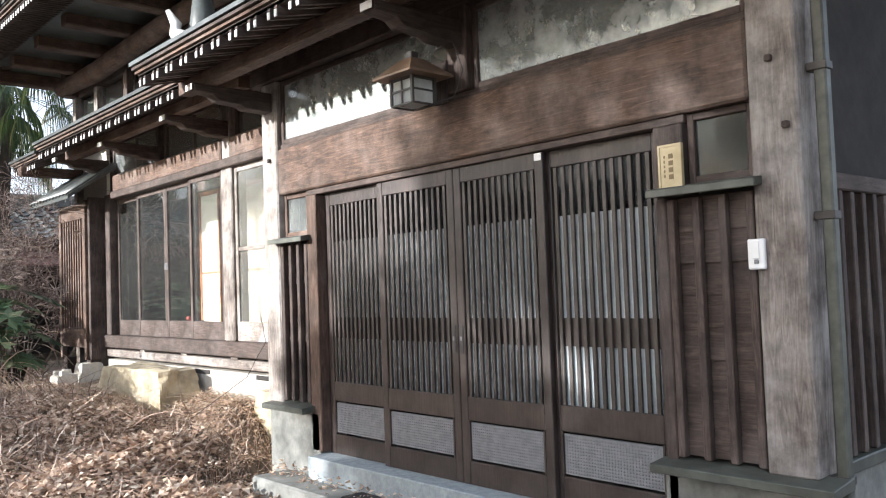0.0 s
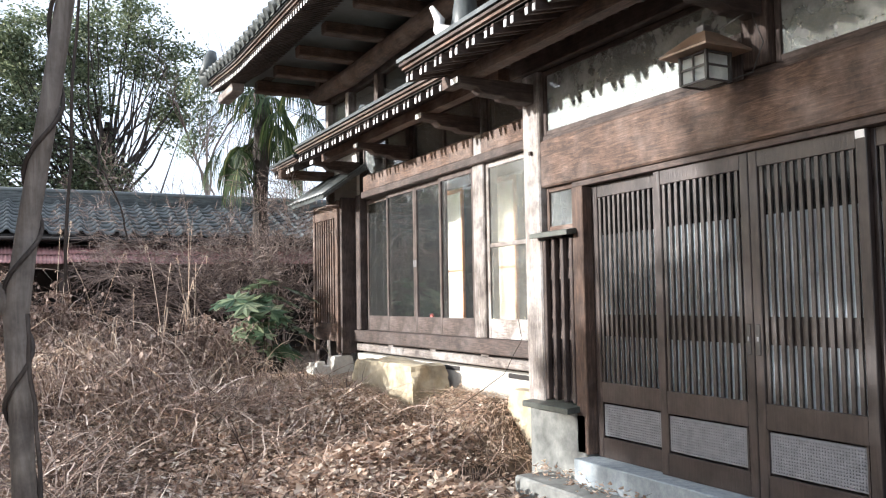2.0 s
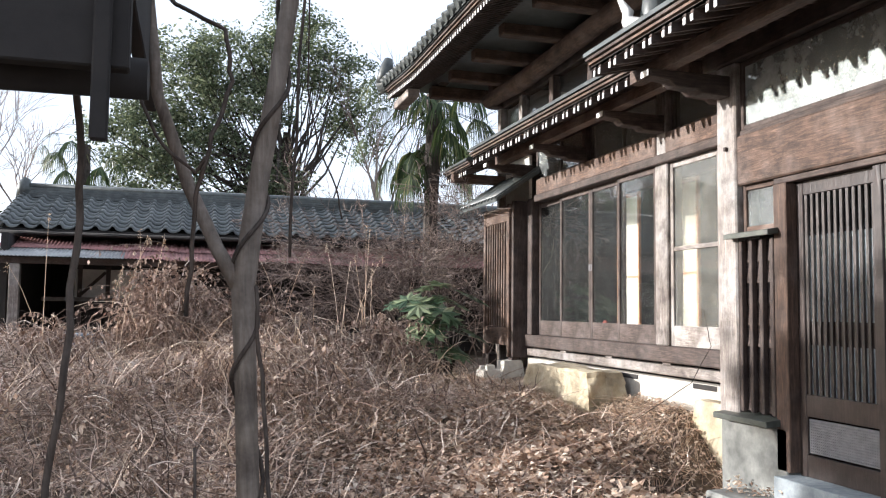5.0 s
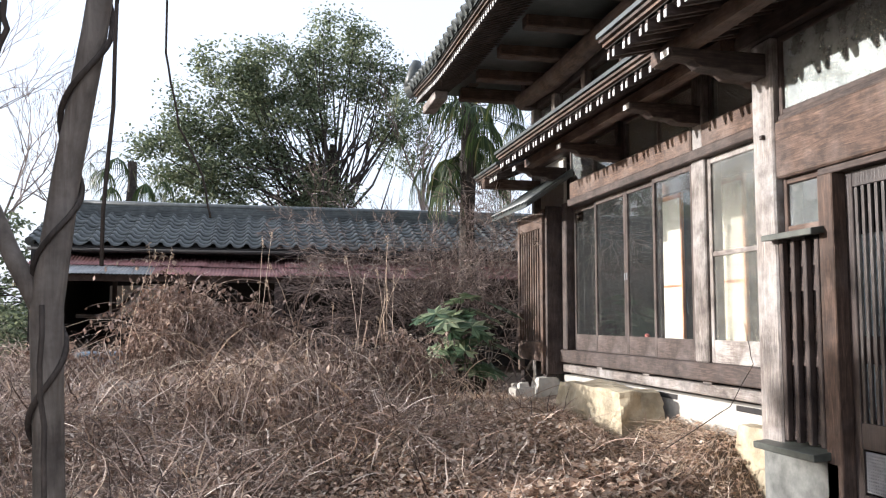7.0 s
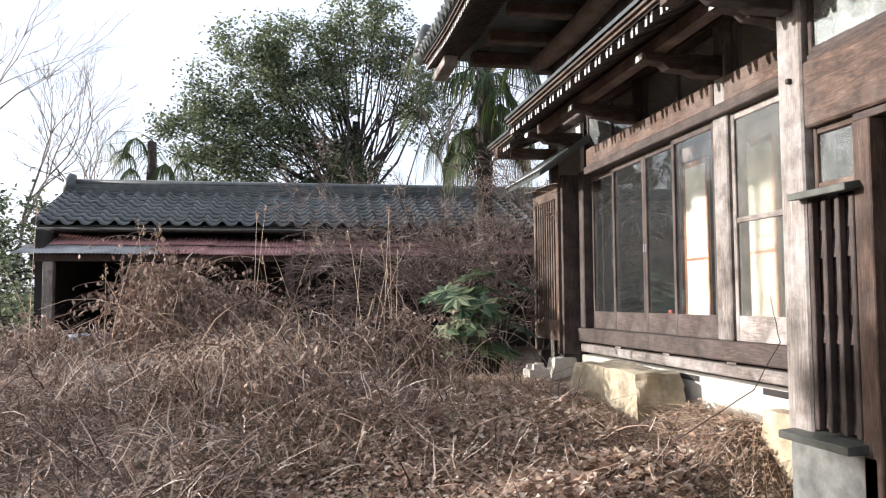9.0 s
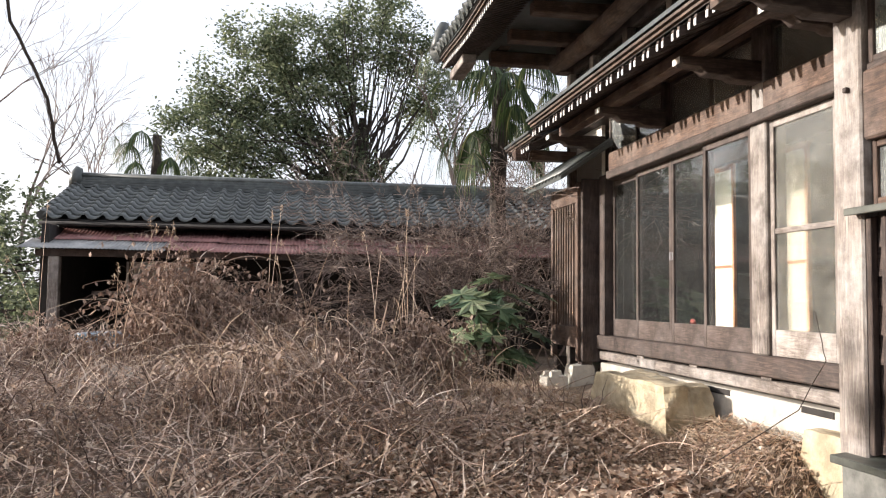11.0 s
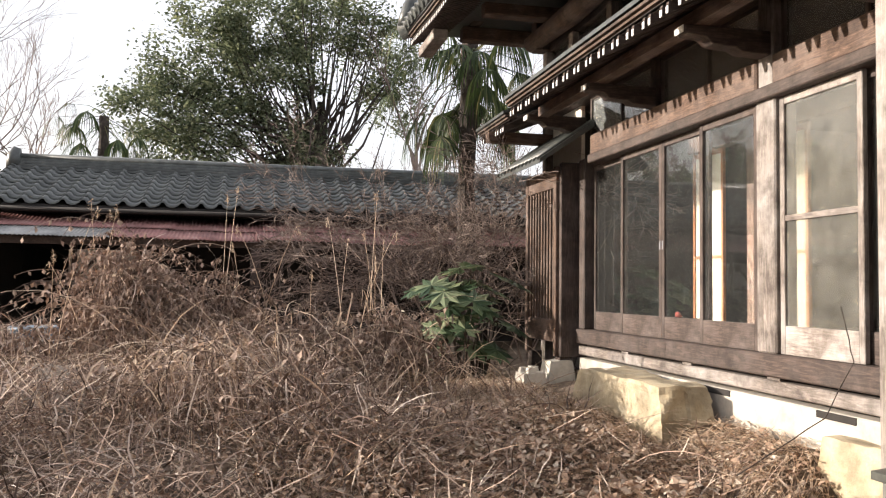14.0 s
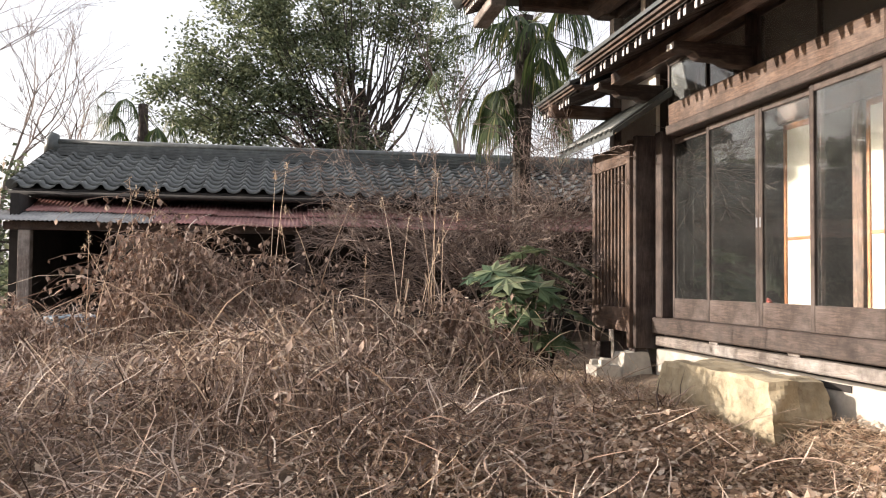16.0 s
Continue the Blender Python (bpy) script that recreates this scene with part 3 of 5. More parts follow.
def sash(y0, y1, x, glass, mats, label, mid=None, pull=0):
    z0, z1 = 0.942, 2.523
    ob = thing("sliding_window", x, (y0 + y1) / 2, z0, label, "window", "veranda sliding windows")
    s = 0.045
    part("stile", box(x, x + 0.034, y0, y0 + s, z0, z1, 0.004), mats["z"], ob)
    part("stile", box(x, x + 0.034, y1 - s, y1, z0, z1, 0.004), mats["z"], ob)
    part("bottom_rail", box(x + 0.002, x + 0.032, y0 + s, y1 - s, z0, 1.115, 0.003), mats["y"], ob)
    part("top_rail", box(x + 0.002, x + 0.032, y0 + s, y1 - s, z1 - 0.05, z1, 0.003), mats["y"], ob)
    if mid:
        part("glazing_bar", box(x + 0.004, x + 0.030, y0 + s, y1 - s, mid - 0.018, mid + 0.018, 0.002), mats["y"], ob)
    cut = [1.115] + ([mid] if mid else []) + [z1 - 0.05]
    for a, b in zip(cut, cut[1:]):
        p = part("pane", box(x + 0.015, x + 0.019, y0 + s, y1 - s, a + 0.001, b - 0.001), glass, ob)
        p.visible_shadow = False
    if pull:
        y = y0 + s / 2 if pull < 0 else y1 - s / 2
        part("pull", box(x - 0.004, x - 0.0005, y - 0.010, y + 0.010, 1.65, 1.72, 0.001), mesh_grey, ob, "small metal finger pull")
    return ob


sash(10.40, 11.09, 4.285, clear, wood_dark, "dark wooden sliding window with clear old glass", pull=0)
sash(9.64, 10.40, 4.245, clear, wood_dark, "dark wooden sliding window with clear old glass", pull=-1)
sash(8.93, 9.64, 4.245, clear, wood_dark, "brown wooden sliding window with clear old glass", pull=1)
sash(8.275, 8.99, 4.205, clear, wood_dark, "brown wooden sliding window with clear old glass")
sash(7.34, 8.06, 4.215, murky, wood_grey, "weathered sliding window with dusty cracked glass", mid=1.77)
sash(6.72, 7.40, 4.260, clear, wood_dark, "narrow end of a sliding window behind the post")

# storm-shutter box at the far end of the veranda
tob = thing("shutter_box", 4.15, 11.7, 0.62, "dark wooden storm-shutter box with a slatted front and tiled cap", "shutter box")
part("side_board", box(4.02, 4.30, 11.27, 11.33, 0.66, 2.58, 0.006), wood_dark["z"], tob, "reddish dark side board")
part("corner_post", box(3.985, 4.05, 12.20, 12.27, 0.66, 2.55, 0.006), wood_brown["z"], tob)
part("corner_post", box(3.985, 4.05, 11.335, 11.395, 0.66, 2.55, 0.006), wood_brown["z"], tob)
part("back_board", box(4.10, 4.14, 11.335, 12.27, 0.80, 2.55), black, tob)
part("bottom_rail", box(3.99, 4.045, 11.40, 12.195, 0.80, 1.02, 0.005), wood_brown["y"], tob)
part("top_rail", box(3.99, 4.045, 11.40, 12.195, 2.34, 2.53, 0.005), wood_brown["y"], tob)
for i in range(9):
    y = 11.45 + i * 0.0875
    part("slat", box(4.0, 4.03, y - 0.016, y + 0.016, 1.022, 2.338, 0.003), wood_brown["z"], tob)
cap = part("cap", prism([(3.70, 2.52), (3.70, 2.57), (4.26, 2.96), (4.26, 2.90)], "y", 11.02, 12.45, 0.004), tile_mat, tob, "sloping ribbed cap")
for i in range(12):
    y = 11.06 + i * 0.12
    part("rib", tube([(3.685, y, 2.57), (4.255, y, 2.968)], 0.022, 6), tile_mat, cap)
for y in (11.36, 12.2):
    part("foot", box(4.02, 4.14, y - 0.06, y + 0.06, 0.22, 0.66, 0.006), wood_dark["z"], tob)

# upper wall above the veranda roof
up = thing("wall_upper", 4.3, 9.5, 3.38, "dark upper wall with clerestory windows and timber posts", "wall", kind="structure")
part("wall_board", box(4.26, 4.36, 2.8, 12.40, 3.985, 4.55), wood_dark["y"], up)
part("wall_board", box(4.26, 4.36, 2.8, 12.40, 3.382, 3.55), wood_dark["y"], up)
for i, y in enumerate((12.33, 11.55, 10.6, 9.6, 8.6, 7.6, 6.6, 5.6, 4.6, 3.6)):
    part("post", box(4.215, 4.33, y - 0.055, y + 0.055, 2.62 if i == 0 else 3.552, 3.983, 0.006), wood_grey["z"] if i < 2 else wood_dark["z"], up)
    if i:
        p = part("pane", box(4.29, 4.295, y + 0.06, (12.33, 11.55, 10.6, 9.6, 8.6, 7.6, 6.6, 5.6, 4.6)[i - 1] - 0.06, 3.555, 3.98), clear, up)
part("purlin", tube([(4.12, 2.9, 4.12), (4.14, 6.0, 4.09), (4.10, 9.0, 4.13), (4.12, 11.2, 4.08), (4.12, 12.5, 4.12)], [0.10, 0.12, 0.105, 0.12, 0.10], 10), wood_brown["y"], up, "rough round log purlin")
timber("end_post", 4.215, 4.33, 12.27, 12.40, 0.3, 2.60, wood_grey, "weathered end post of the house", "post", 0.006)
setting("wall_end_panel", box(4.30, 4.34, 11.45, 12.27, 2.62, 3.37), plaster, "pale plaster panel by the end post", "wall")


# ---- eaves ----
def eave(name, x0, z0, x1, z1, y0, y1, pitch, label, lift=None, purlin=None, trim=0.0):
    """A roof edge that hangs out over the wall: boards, rafters with white ends, layered rim."""
    lift = lift or (lambda y: 0.0)
    ob = thing(name, x0, (y0 + y1) / 2, z0, label, "roof", kind="structure")
    slope = (z1 - z0) / (x1 - x0)
    steps = [y0 + (y1 - y0) * i / 24 for i in range(25)]

    def sheet(nm, profile, mat, text=""):
        bm = bmesh.new()
        rows = [[bm.verts.new((u, y, v + lift(y))) for u, v in profile] for y in steps]
        n = len(profile)
        for a, b in zip(rows, rows[1:]):
            for i in range(n):
                bm.faces.new((a[i], a[(i + 1) % n], b[(i + 1) % n], b[i]))
        bm.faces.new(rows[0])
        bm.faces.new(rows[-1])
        bmesh.ops.recalc_face_normals(bm, faces=bm.faces)
        return part(nm, bm, mat, ob, text)

    sheet("soffit", [(x0 - 0.03, z0 + 0.052), (x1, z1 + 0.055), (x1, z1 + 0.08), (x0 - 0.03, z0 + 0.077)], wood_dark["x"])
    sheet("fascia", [(x0 - 0.03, z0 + 0.053), (x0 + 0.0, z0 + 0.053), (x0 + 0.0, z0 + 0.085), (x0 - 0.03, z0 + 0.085)], wood_dark["y"])
    sheet("rim_board", [(x0 - 0.055, z0 + 0.088), (x0 + 0.05, z0 + 0.088), (x0 + 0.05, z0 + 0.108), (x0 - 0.055, z0 + 0.108)], wood_brown["y"], "sunlit edge board")
    sheet("rim", [(x0 - 0.08, z0 + 0.112), (x0 + 0.05, z0 + 0.112), (x0 + 0.05, z0 + 0.135), (x0 - 0.08, z0 + 0.132)], wood_dark["y"])
    sheet("covering", [(x0 - 0.10, z0 + 0.138), (x1, z1 + 0.10), (x1, z1 + 0.17), (x0 - 0.10, z0 + 0.168)], tile_mat, "weathered roof covering")
    if purlin:
        px, pz, h = purlin
        sheet("purlin", [(px - 0.05, pz - h), (px + 0.05, pz - h), (px + 0.05, pz), (px - 0.05, pz)], wood_brown["y"])
    n = int((y1 - y0 - 0.1) / pitch)
    for i in range(n):
        for d in (0.0, 0.078):
            y = y1 - 0.08 - i * pitch - d
            w = 0.015
            zz = lift(y)
            bm = prism([(x0 - 0.045, z0 - 0.018 + zz), (x1, z1 - 0.01 + zz), (x1, z1 + 0.05 + zz), (x0 - 0.045, z0 + 0.05 + zz)], "y", y - w, y + w)
            r = part("rafter", bm, wood_dark["x"], ob)
            part("rafter_end", box(x0 - 0.050, x0 - 0.0455, y - w + 0.001, y + w - 0.001, z0 - 0.016 + zz, z0 + 0.026 + zz), white_end, r, "white-painted rafter end")
    return ob


def bracket(x_in, x_out, y, z, label, w=0.06):
    """A carved arm that carries the eave purlin."""
    d = x_in - x_out
    out = [(x_in, z), (x_in, z - 0.15), (x_in - 0.35 * d, z - 0.145), (x_in - 0.42 * d, z - 0.12), (x_in - 0.70 * d, z - 0.11), (x_in - 0.78 * d, z - 0.07), (x_out, z - 0.055), (x_out - 0.02, z)]
    ob = thing("eave_bracket", x_in, y, z - 0.15, label, "bracket", "eave brackets")
    a = part("arm", prism(out, "y", y - w, y + w, 0.006), wood_dark["x"], ob)
    part("arm_end", box(x_out - 0.026, x_out - 0.021, y - w + 0.008, y + w - 0.008, z - 0.05, z - 0.006), white_end, a, "white-painted arm end")
    return ob


standing = {o.name for o in scene.objects}
eave("eave_entrance", 3.08, 2.955, GX + 0.2, 3.215, 0.6, 7.32, 0.235, "dark entrance eave with white-ended rafters and layered rim", purlin=(3.42, 3.025, 0.10))
for y in (6.945, 4.75, 2.82):
    bracket(GX, 3.30, y, 2.93, "carved dark eave bracket on the entrance posts")
settle(standing)
eave("eave_veranda", 3.42, 2.945, EX + 0.1, 3.36, 6.92, 10.98, 0.225, "dark veranda eave with white-ended rafters", purlin=(3.72, 3.045, 0.09))
for y in (7.10, 8.17, 9.69, 11.14):
    bracket(EX, 3.62, y, 2.955 if y < 11 else 3.0, "carved dark eave bracket on the veranda posts")
timber("cross_beam_end", 3.55, 4.3, 12.27, 12.39, 2.93, 3.05, wood_brown, "beam end under the hipped veranda corner", "beam", 0.008)
eave("eave_veranda_far", 3.66, 3.00, EX + 0.1, 3.28, 11.75, 12.85, 0.19, "small tiled eave past the veranda")


def upturn(y):
    return 0.10 * smooth_step(11.3, 13.4, y) ** 1.3


eave("eave_main", 2.90, 4.14, 4.34, 4.66, 0.5, 13.30, 0.165, "deep upper eave with white-ended rafters, upturned corner", lift=upturn)
for i in range(8):
    y = 12.75 - i * 0.93
    b = thing("cantilever_beam", 4.2, y, 4.24, "heavy reddish timber cantilever under the upper eave", "beam", "upper eave beams")
    part("beam", box(3.35, 4.255, y - 0.08, y + 0.08, 4.17, 4.33, 0.012), wood_brown["x"], b)
timber("cantilever_cap", 3.42, 3.56, 3.0, 13.05, 4.335, 4.40, wood_dark, "dark purlin on the cantilever beams", "beam", 0.008)
hip = thing("hip_rafter", 3.6, 13.4, 4.3, "heavy timber corner rafter of the upper eave", "beam")
part("beam", box(2.95, 3.12, 12.45, 13.27, 4.09, 4.20, 0.01), wood_grey["y"], hip)
timber("corner_block", 4.10, 4.30, 12.28, 12.46, 4.0, 4.42, wood_dark, "dark corner block under the upper eave", "beam", 0.008)

# main roof body
bm = bmesh.new()
z0 = 4.33
ev = [bm.verts.new(p) for p in ((2.80, 13.30, z0 + 0.10), (2.80, 0.5, z0), (10.6, 0.5, z0), (10.6, 13.30, z0 + 0.10))]
rd = [bm.verts.new(p) for p in ((6.7, 10.2, 7.0), (6.7, 4.2, 7.0))]
mid = bm.verts.new((2.80, 11.5, z0))
bm.faces.new((mid, ev[1], rd[1], rd[0]))
bm.faces.new((ev[0], mid, rd[0]))
bm.faces.new((ev[1], ev[2], rd[1]))
bm.faces.new((ev[2], ev[3], rd[0], rd[1]))
bm.faces.new((ev[3], ev[0], rd[0]))
low = [bm.verts.new((v.co.x, v.co.y, v.co.z - 0.05)) for v in (ev[0], mid, ev[1], ev[2], ev[3])]
top = [ev[0], mid, ev[1], ev[2], ev[3]]
for i in range(5):
    j = (i + 1) % 5
    bm.faces.new((top[j], top[i], low[i], low[j]))
bm.faces.new(low)
bmesh.ops.recalc_face_normals(bm, faces=bm.faces)
setting("roof_main", bm, tile_mat, "dark weathered tiled hip roof of the house", "roof")
rimt = thing("roof_rim_tiles", 2.78, 8.0, 4.3, "row of dark rim tiles along the upper eave", "roof tiles", kind="structure")
rim_mesh = mesh_of("rim_tile", tube([(0, 0, 0), (0.55, 0, 0.33)], [0.062, 0.055], 8), tile_mat)
for i in range(62):
    y = 13.26 - i * 0.21
    ob = new("tile", rim_mesh)
    ob.parent = rimt
    ob.location = Vector((2.76, y, z0 + 0.02 + upturn(y))) - rimt.location
oni = thing("ridge_end_tile", 2.85, 13.3, 4.4, "dark upturned corner ridge tile", "roof ornament")
part("ridge", tube([(2.76, 13.38, 4.42), (3.1, 13.1, 4.55), (3.9, 12.5, 4.95)], [0.11, 0.10, 0.10], 8), tile_mat, oni)
part("ornament", tube([(2.80, 13.34, 4.46), (2.82, 13.34, 4.62), (2.86, 13.32, 4.72), (2.88, 13.32, 4.84)], [0.11, 0.09, 0.10, 0.06], 8), tile_mat, oni)
# broken ornament on the entrance roof
standing = {o.name for o in scene.objects}
gable = thing("gable_ornament", 3.45, 6.9, 3.2, "sunlit pale broken plaster ornament on the entrance roof", "ornament")
part("scroll", tube([(3.34, 7.42, 3.62), (3.38, 7.36, 3.50), (3.36, 7.34, 3.42), (3.42, 7.22, 3.36), (3.46, 7.12, 3.37)], [0.02, 0.045, 0.05, 0.055, 0.02], 7), white_end, gable)
part("block", tube([(3.6, 7.3, 3.2), (3.58, 7.3, 3.5), (3.55, 7.25, 3.9)], [0.14, 0.12, 0.05], 8), tile_mat, gable)

settle(standing)

# ---- inside the veranda ----
def shoji(x, y0, y1, label):
    ob = thing("paper_screen", x, (y0 + y1) / 2, 0.9, label, "sliding screen", "inner paper screens")
    z0, z1 = 0.902, 2.62
    for a, b in ((y0, y0 + 0.035), (y1 - 0.035, y1)):
        part("stile", box(x, x + 0.03, a, b, z0, z1, 0.003), orange_wood, ob)
    for a, b in ((z0, z0 + 0.09), (z1 - 0.05, z1), (1.62, 1.65)):
        part("rail", box(x + 0.002, x + 0.028, y0 + 0.035, y1 - 0.035, a, b, 0.003), orange_wood, ob)
    part("paper", box(x + 0.013, x + 0.017, y0 + 0.035, y1 - 0.035, z0 + 0.09, z1 - 0.05), paper, ob)
    return ob


shoji(5.15, 10.22, 10.74, "white paper screen with orange wooden rails, ajar")
shoji(5.15, 9.05, 9.69, "white paper screen with orange wooden rails")
shoji(5.15, 7.62, 8.20, "white paper screen with orange wooden rails")
# added sheet over the pale end wall, coloured dark as room shade
setting("wall_veranda_end", box(4.37, WALL_BACK, 12.33, 12.395, 0.902, 3.29), inner_wall, "added dark end wall of the veranda room, shade in its colour", "wall")
timber("inner_head", 5.13, 5.25, 7.16, 10.80, 2.63, 2.78, wood_brown, "brown inner door head", "beam", 0.006)
timber("inner_post", 5.14, 5.26, 9.72, 9.84, 0.902, 2.625, wood_brown, "brown inner post", "post", 0.006)
box_red = thing("red_cloth_bundle", 5.0, 10.7, 0.902, "small dark red cloth bundle on the veranda floor", "bundle")
redm = rough_stuff("red_cloth", [(0.3, (0.16, 0.02, 0.015)), (0.7, (0.24, 0.04, 0.03))], 9, 0.8, 0.3)
part("cloth", tube([(4.95, 10.62, 1.085), (4.97, 10.7, 1.10), (5.0, 10.78, 1.085)], [0.015, 0.03, 0.015], 7), redm, box_red)
part("stand", box(4.9, 5.08, 10.5, 10.9, 0.902, 1.07, 0.006), wood_dark["y"], box_red)

# ---- stones by the veranda ----
def rock(name, lo, hi, seed, mat, label, category, rough=0.05, taper=0.06, parts=5):
    bm = bmesh.new()
    bmesh.ops.create_cube(bm, size=1.0)
    bmesh.ops.subdivide_edges(bm, edges=bm.edges[:], cuts=parts * 2, use_grid_fill=True)
    c = [(a + b) / 2 for a, b in zip(lo, hi)]
    s = [b - a for a, b in zip(lo, hi)]
    for v in bm.verts:
        p = v.co.copy()
        k = 1 - taper * (p.z + 0.5) * 2
        w = Vector((p.x * s[0] * k, p.y * s[1] * k, p.z * s[2]))
        r = max(abs(p.x), abs(p.y), abs(p.z)) * 2
        corner = p.length / 0.87
        w *= 1 - 0.16 * max(0, corner - 0.75)
        n1 = noise.noise(w * 3.2 + Vector((seed, 0, 0)))
        n2 = noise.noise(w * 9.0 + Vector((0, seed, 0)))
        n3 = noise.cell(w * 5.0 + Vector((seed, seed, 0)))
        v.co = Vector(c) + w * (1 + rough * (1.6 * n1 + 0.5 * n2 + 0.35 * n3))
    ob = new(name, mesh_of(name, bm, mat))
    return tagged(ob, label, category)


rock("stepping_stone", (3.72, 8.62, 0.2), (4.16, 10.25, 0.675), 3, stone_mat, "large yellow rough-hewn stepping stone before the veranda", "stone", 0.11, 0.05, 9)
rock("stepping_stone_low", (4.06, 6.72, 0.0), (4.27, 7.55, 0.55), 9, stone_mat, "low yellow stone beside the foundation, half buried", "stone", 0.06, 0.05, 6)
rock("concrete_block", (3.58, 11.10, 0.26), (3.82, 11.38, 0.52), 5, pale_mortar, "small pale broken concrete block on the ground", "block", 0.05, 0.04, 4)
rock("footing_stone", (3.88, 11.25, 0.2), (4.20, 11.55, 0.64), 7, pale_mortar, "rough pale footing stone under the shutter box", "stone", 0.08, 0.10, 4)
for i, (x, y, z, s) in enumerate(((3.68, 11.17, 0.54, 0.045), (3.75, 11.3, 0.54, 0.05), (3.65, 11.32, 0.535, 0.04))):
    rock("rubble", (x - s, y - s, z - s), (x + s, y + s, z + s * 0.7), i, pale_mortar, "bit of pale rubble on the block", "rubble", 0.1, 0.1, 2)

# ---- the shed across the garden ----
shed = thing("shed", 1.5, 16.5, 0.35, "long old shed with a tiled roof and rusted lean-to, open front", "shed")
SY, SL, SR = 15.0, -2.58, 10.5
# black inner walls: the shade of the open shed is put into their colour
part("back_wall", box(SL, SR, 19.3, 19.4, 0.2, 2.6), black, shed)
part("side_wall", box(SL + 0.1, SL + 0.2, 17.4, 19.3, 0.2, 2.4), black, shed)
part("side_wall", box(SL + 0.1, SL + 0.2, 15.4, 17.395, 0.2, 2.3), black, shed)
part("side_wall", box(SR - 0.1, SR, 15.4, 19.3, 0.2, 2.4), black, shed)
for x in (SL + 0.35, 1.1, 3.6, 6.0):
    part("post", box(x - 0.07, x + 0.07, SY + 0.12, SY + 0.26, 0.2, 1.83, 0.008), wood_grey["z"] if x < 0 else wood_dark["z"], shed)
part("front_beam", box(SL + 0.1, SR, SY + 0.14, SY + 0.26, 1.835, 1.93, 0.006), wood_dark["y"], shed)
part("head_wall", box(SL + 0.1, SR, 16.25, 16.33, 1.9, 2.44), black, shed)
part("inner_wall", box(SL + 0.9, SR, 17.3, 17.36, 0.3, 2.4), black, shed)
part("plaster_panel", box(SL + 0.9, SL + 2.0, 17.24, 17.29, 1.35, 1.85), plaster, shed, "grimy pale plaster panel")
for dx in (0.95, 1.4, 1.9):
    part("stud", box(SL + dx, SL + dx + 0.07, 17.18, 17.235, 0.4, 2.0), wood_dark["z"], shed)
part("rail", box(SL + 0.4, SL + 2.1, 17.12, 17.175, 1.30, 1.37), wood_grey["x"], shed)
part("brace", tube([(SL + 1.0, 17.1, 1.4), (SL + 1.4, 17.1, 1.8)], 0.03, 5), wood_dark["x"], shed)


def corrugated(x0, x1, ya, za, yb, zb, waves):
    bm = bmesh.new()
    n = waves * 4
    rows = []
    for y, z in ((ya, za), ((ya + yb) / 2, (za + zb) / 2 - 0.012), (yb, zb)):
        rows.append([bm.verts.new((x0 + (x1 - x0) * i / n, y, z + 0.008 * math.sin(i * math.pi / 2))) for i in range(n + 1)])
    for a, b in zip(rows, rows[1:]):
        for i in range(n):
            f = bm.faces.new((a[i], a[i + 1], b[i + 1], b[i]))
            f.smooth = True
    ret = bmesh.ops.extrude_face_region(bm, geom=bm.faces[:])
    bmesh.ops.translate(bm, verts=[g for g in ret["geom"] if isinstance(g, bmesh.types.BMVert)], vec=(0, 0, -0.004))
    bmesh.ops.recalc_face_normals(bm, faces=bm.faces)
    return bm


lean = part("lean_to_roof", box(SL, SR, 16.15, 16.24, 2.20, 2.26), wood_dark["x"], shed)
rng = random.Random(5)
x = SL - 0.1
i = 0
while x < 9.6:
    w = 0.62 + rng.uniform(-0.04, 0.05)
    d = rng.uniform(-0.012, 0.012)
    part("iron_sheet", corrugated(x, x + w + 0.06, SY - rng.uniform(-0.03, 0.08), 1.93 + d, 15.68, 2.10 + d, 13), zinc_mat if i < 3 else rust_mat, lean, "grey corrugated sheet" if i < 3 else "rusted corrugated sheet")
    part("iron_sheet", corrugated(x + 0.1, x + w + 0.16, 15.60, 2.095 + d, 16.22, 2.30 + d, 13), rust_mat, lean, "rusted corrugated sheet")
    x += w
    i += 1
# tiled roof
tiled = part("tiled_roof", prism([(15.85, 2.40), (17.8, 3.12), (19.75, 2.40), (19.75, 2.33), (17.8, 3.05), (15.85, 2.33)], "x", SL - 0.02, SR), black, shed)
bm = bmesh.new()
prof = [(0.0, 0.034), (0.030, 0.070), (0.068, 0.066), (0.098, 0.020), (0.15, 0.0), (0.21, 0.004), (0.265, 0.034)]
ln, th = 0.27, 0.022
run = math.hypot(1.95, 0.72)
uy, uz = 1.95 / run, 0.72 / run
top0 = [bm.verts.new((u, 0, v + 0.03)) for u, v in prof]
top1 = [bm.verts.new((u, ln * uy, ln * uz + v)) for u, v in prof]
bot0 = [bm.verts.new((u, 0, v + 0.03 - th)) for u, v in prof]
for i in range(len(prof) - 1):
    f = bm.faces.new((top0[i], top0[i + 1], top1[i + 1], top1[i]))
    f.smooth = True
    bm.faces.new((bot0[i], bot0[i + 1], top0[i + 1], top0[i]))
tile_mesh = mesh_of("tile", bm, tile_mat)
far = bmesh.new()
rows_n = 9
for r in range(rows_n):
    for c in range(28):
        ob = new("tile", tile_mesh)
        ob.parent = tiled
        s = r * run / rows_n
        ob.location = Vector((SL - 0.02 + c * 0.262 + rng.uniform(-0.004, 0.004), 15.83 + s * uy, 2.395 + s * uz + rng.uniform(0, 0.006))) - shed.location
        ob.rotation_euler = (rng.uniform(-0.02, 0.02), 0, rng.uniform(-0.012, 0.012))
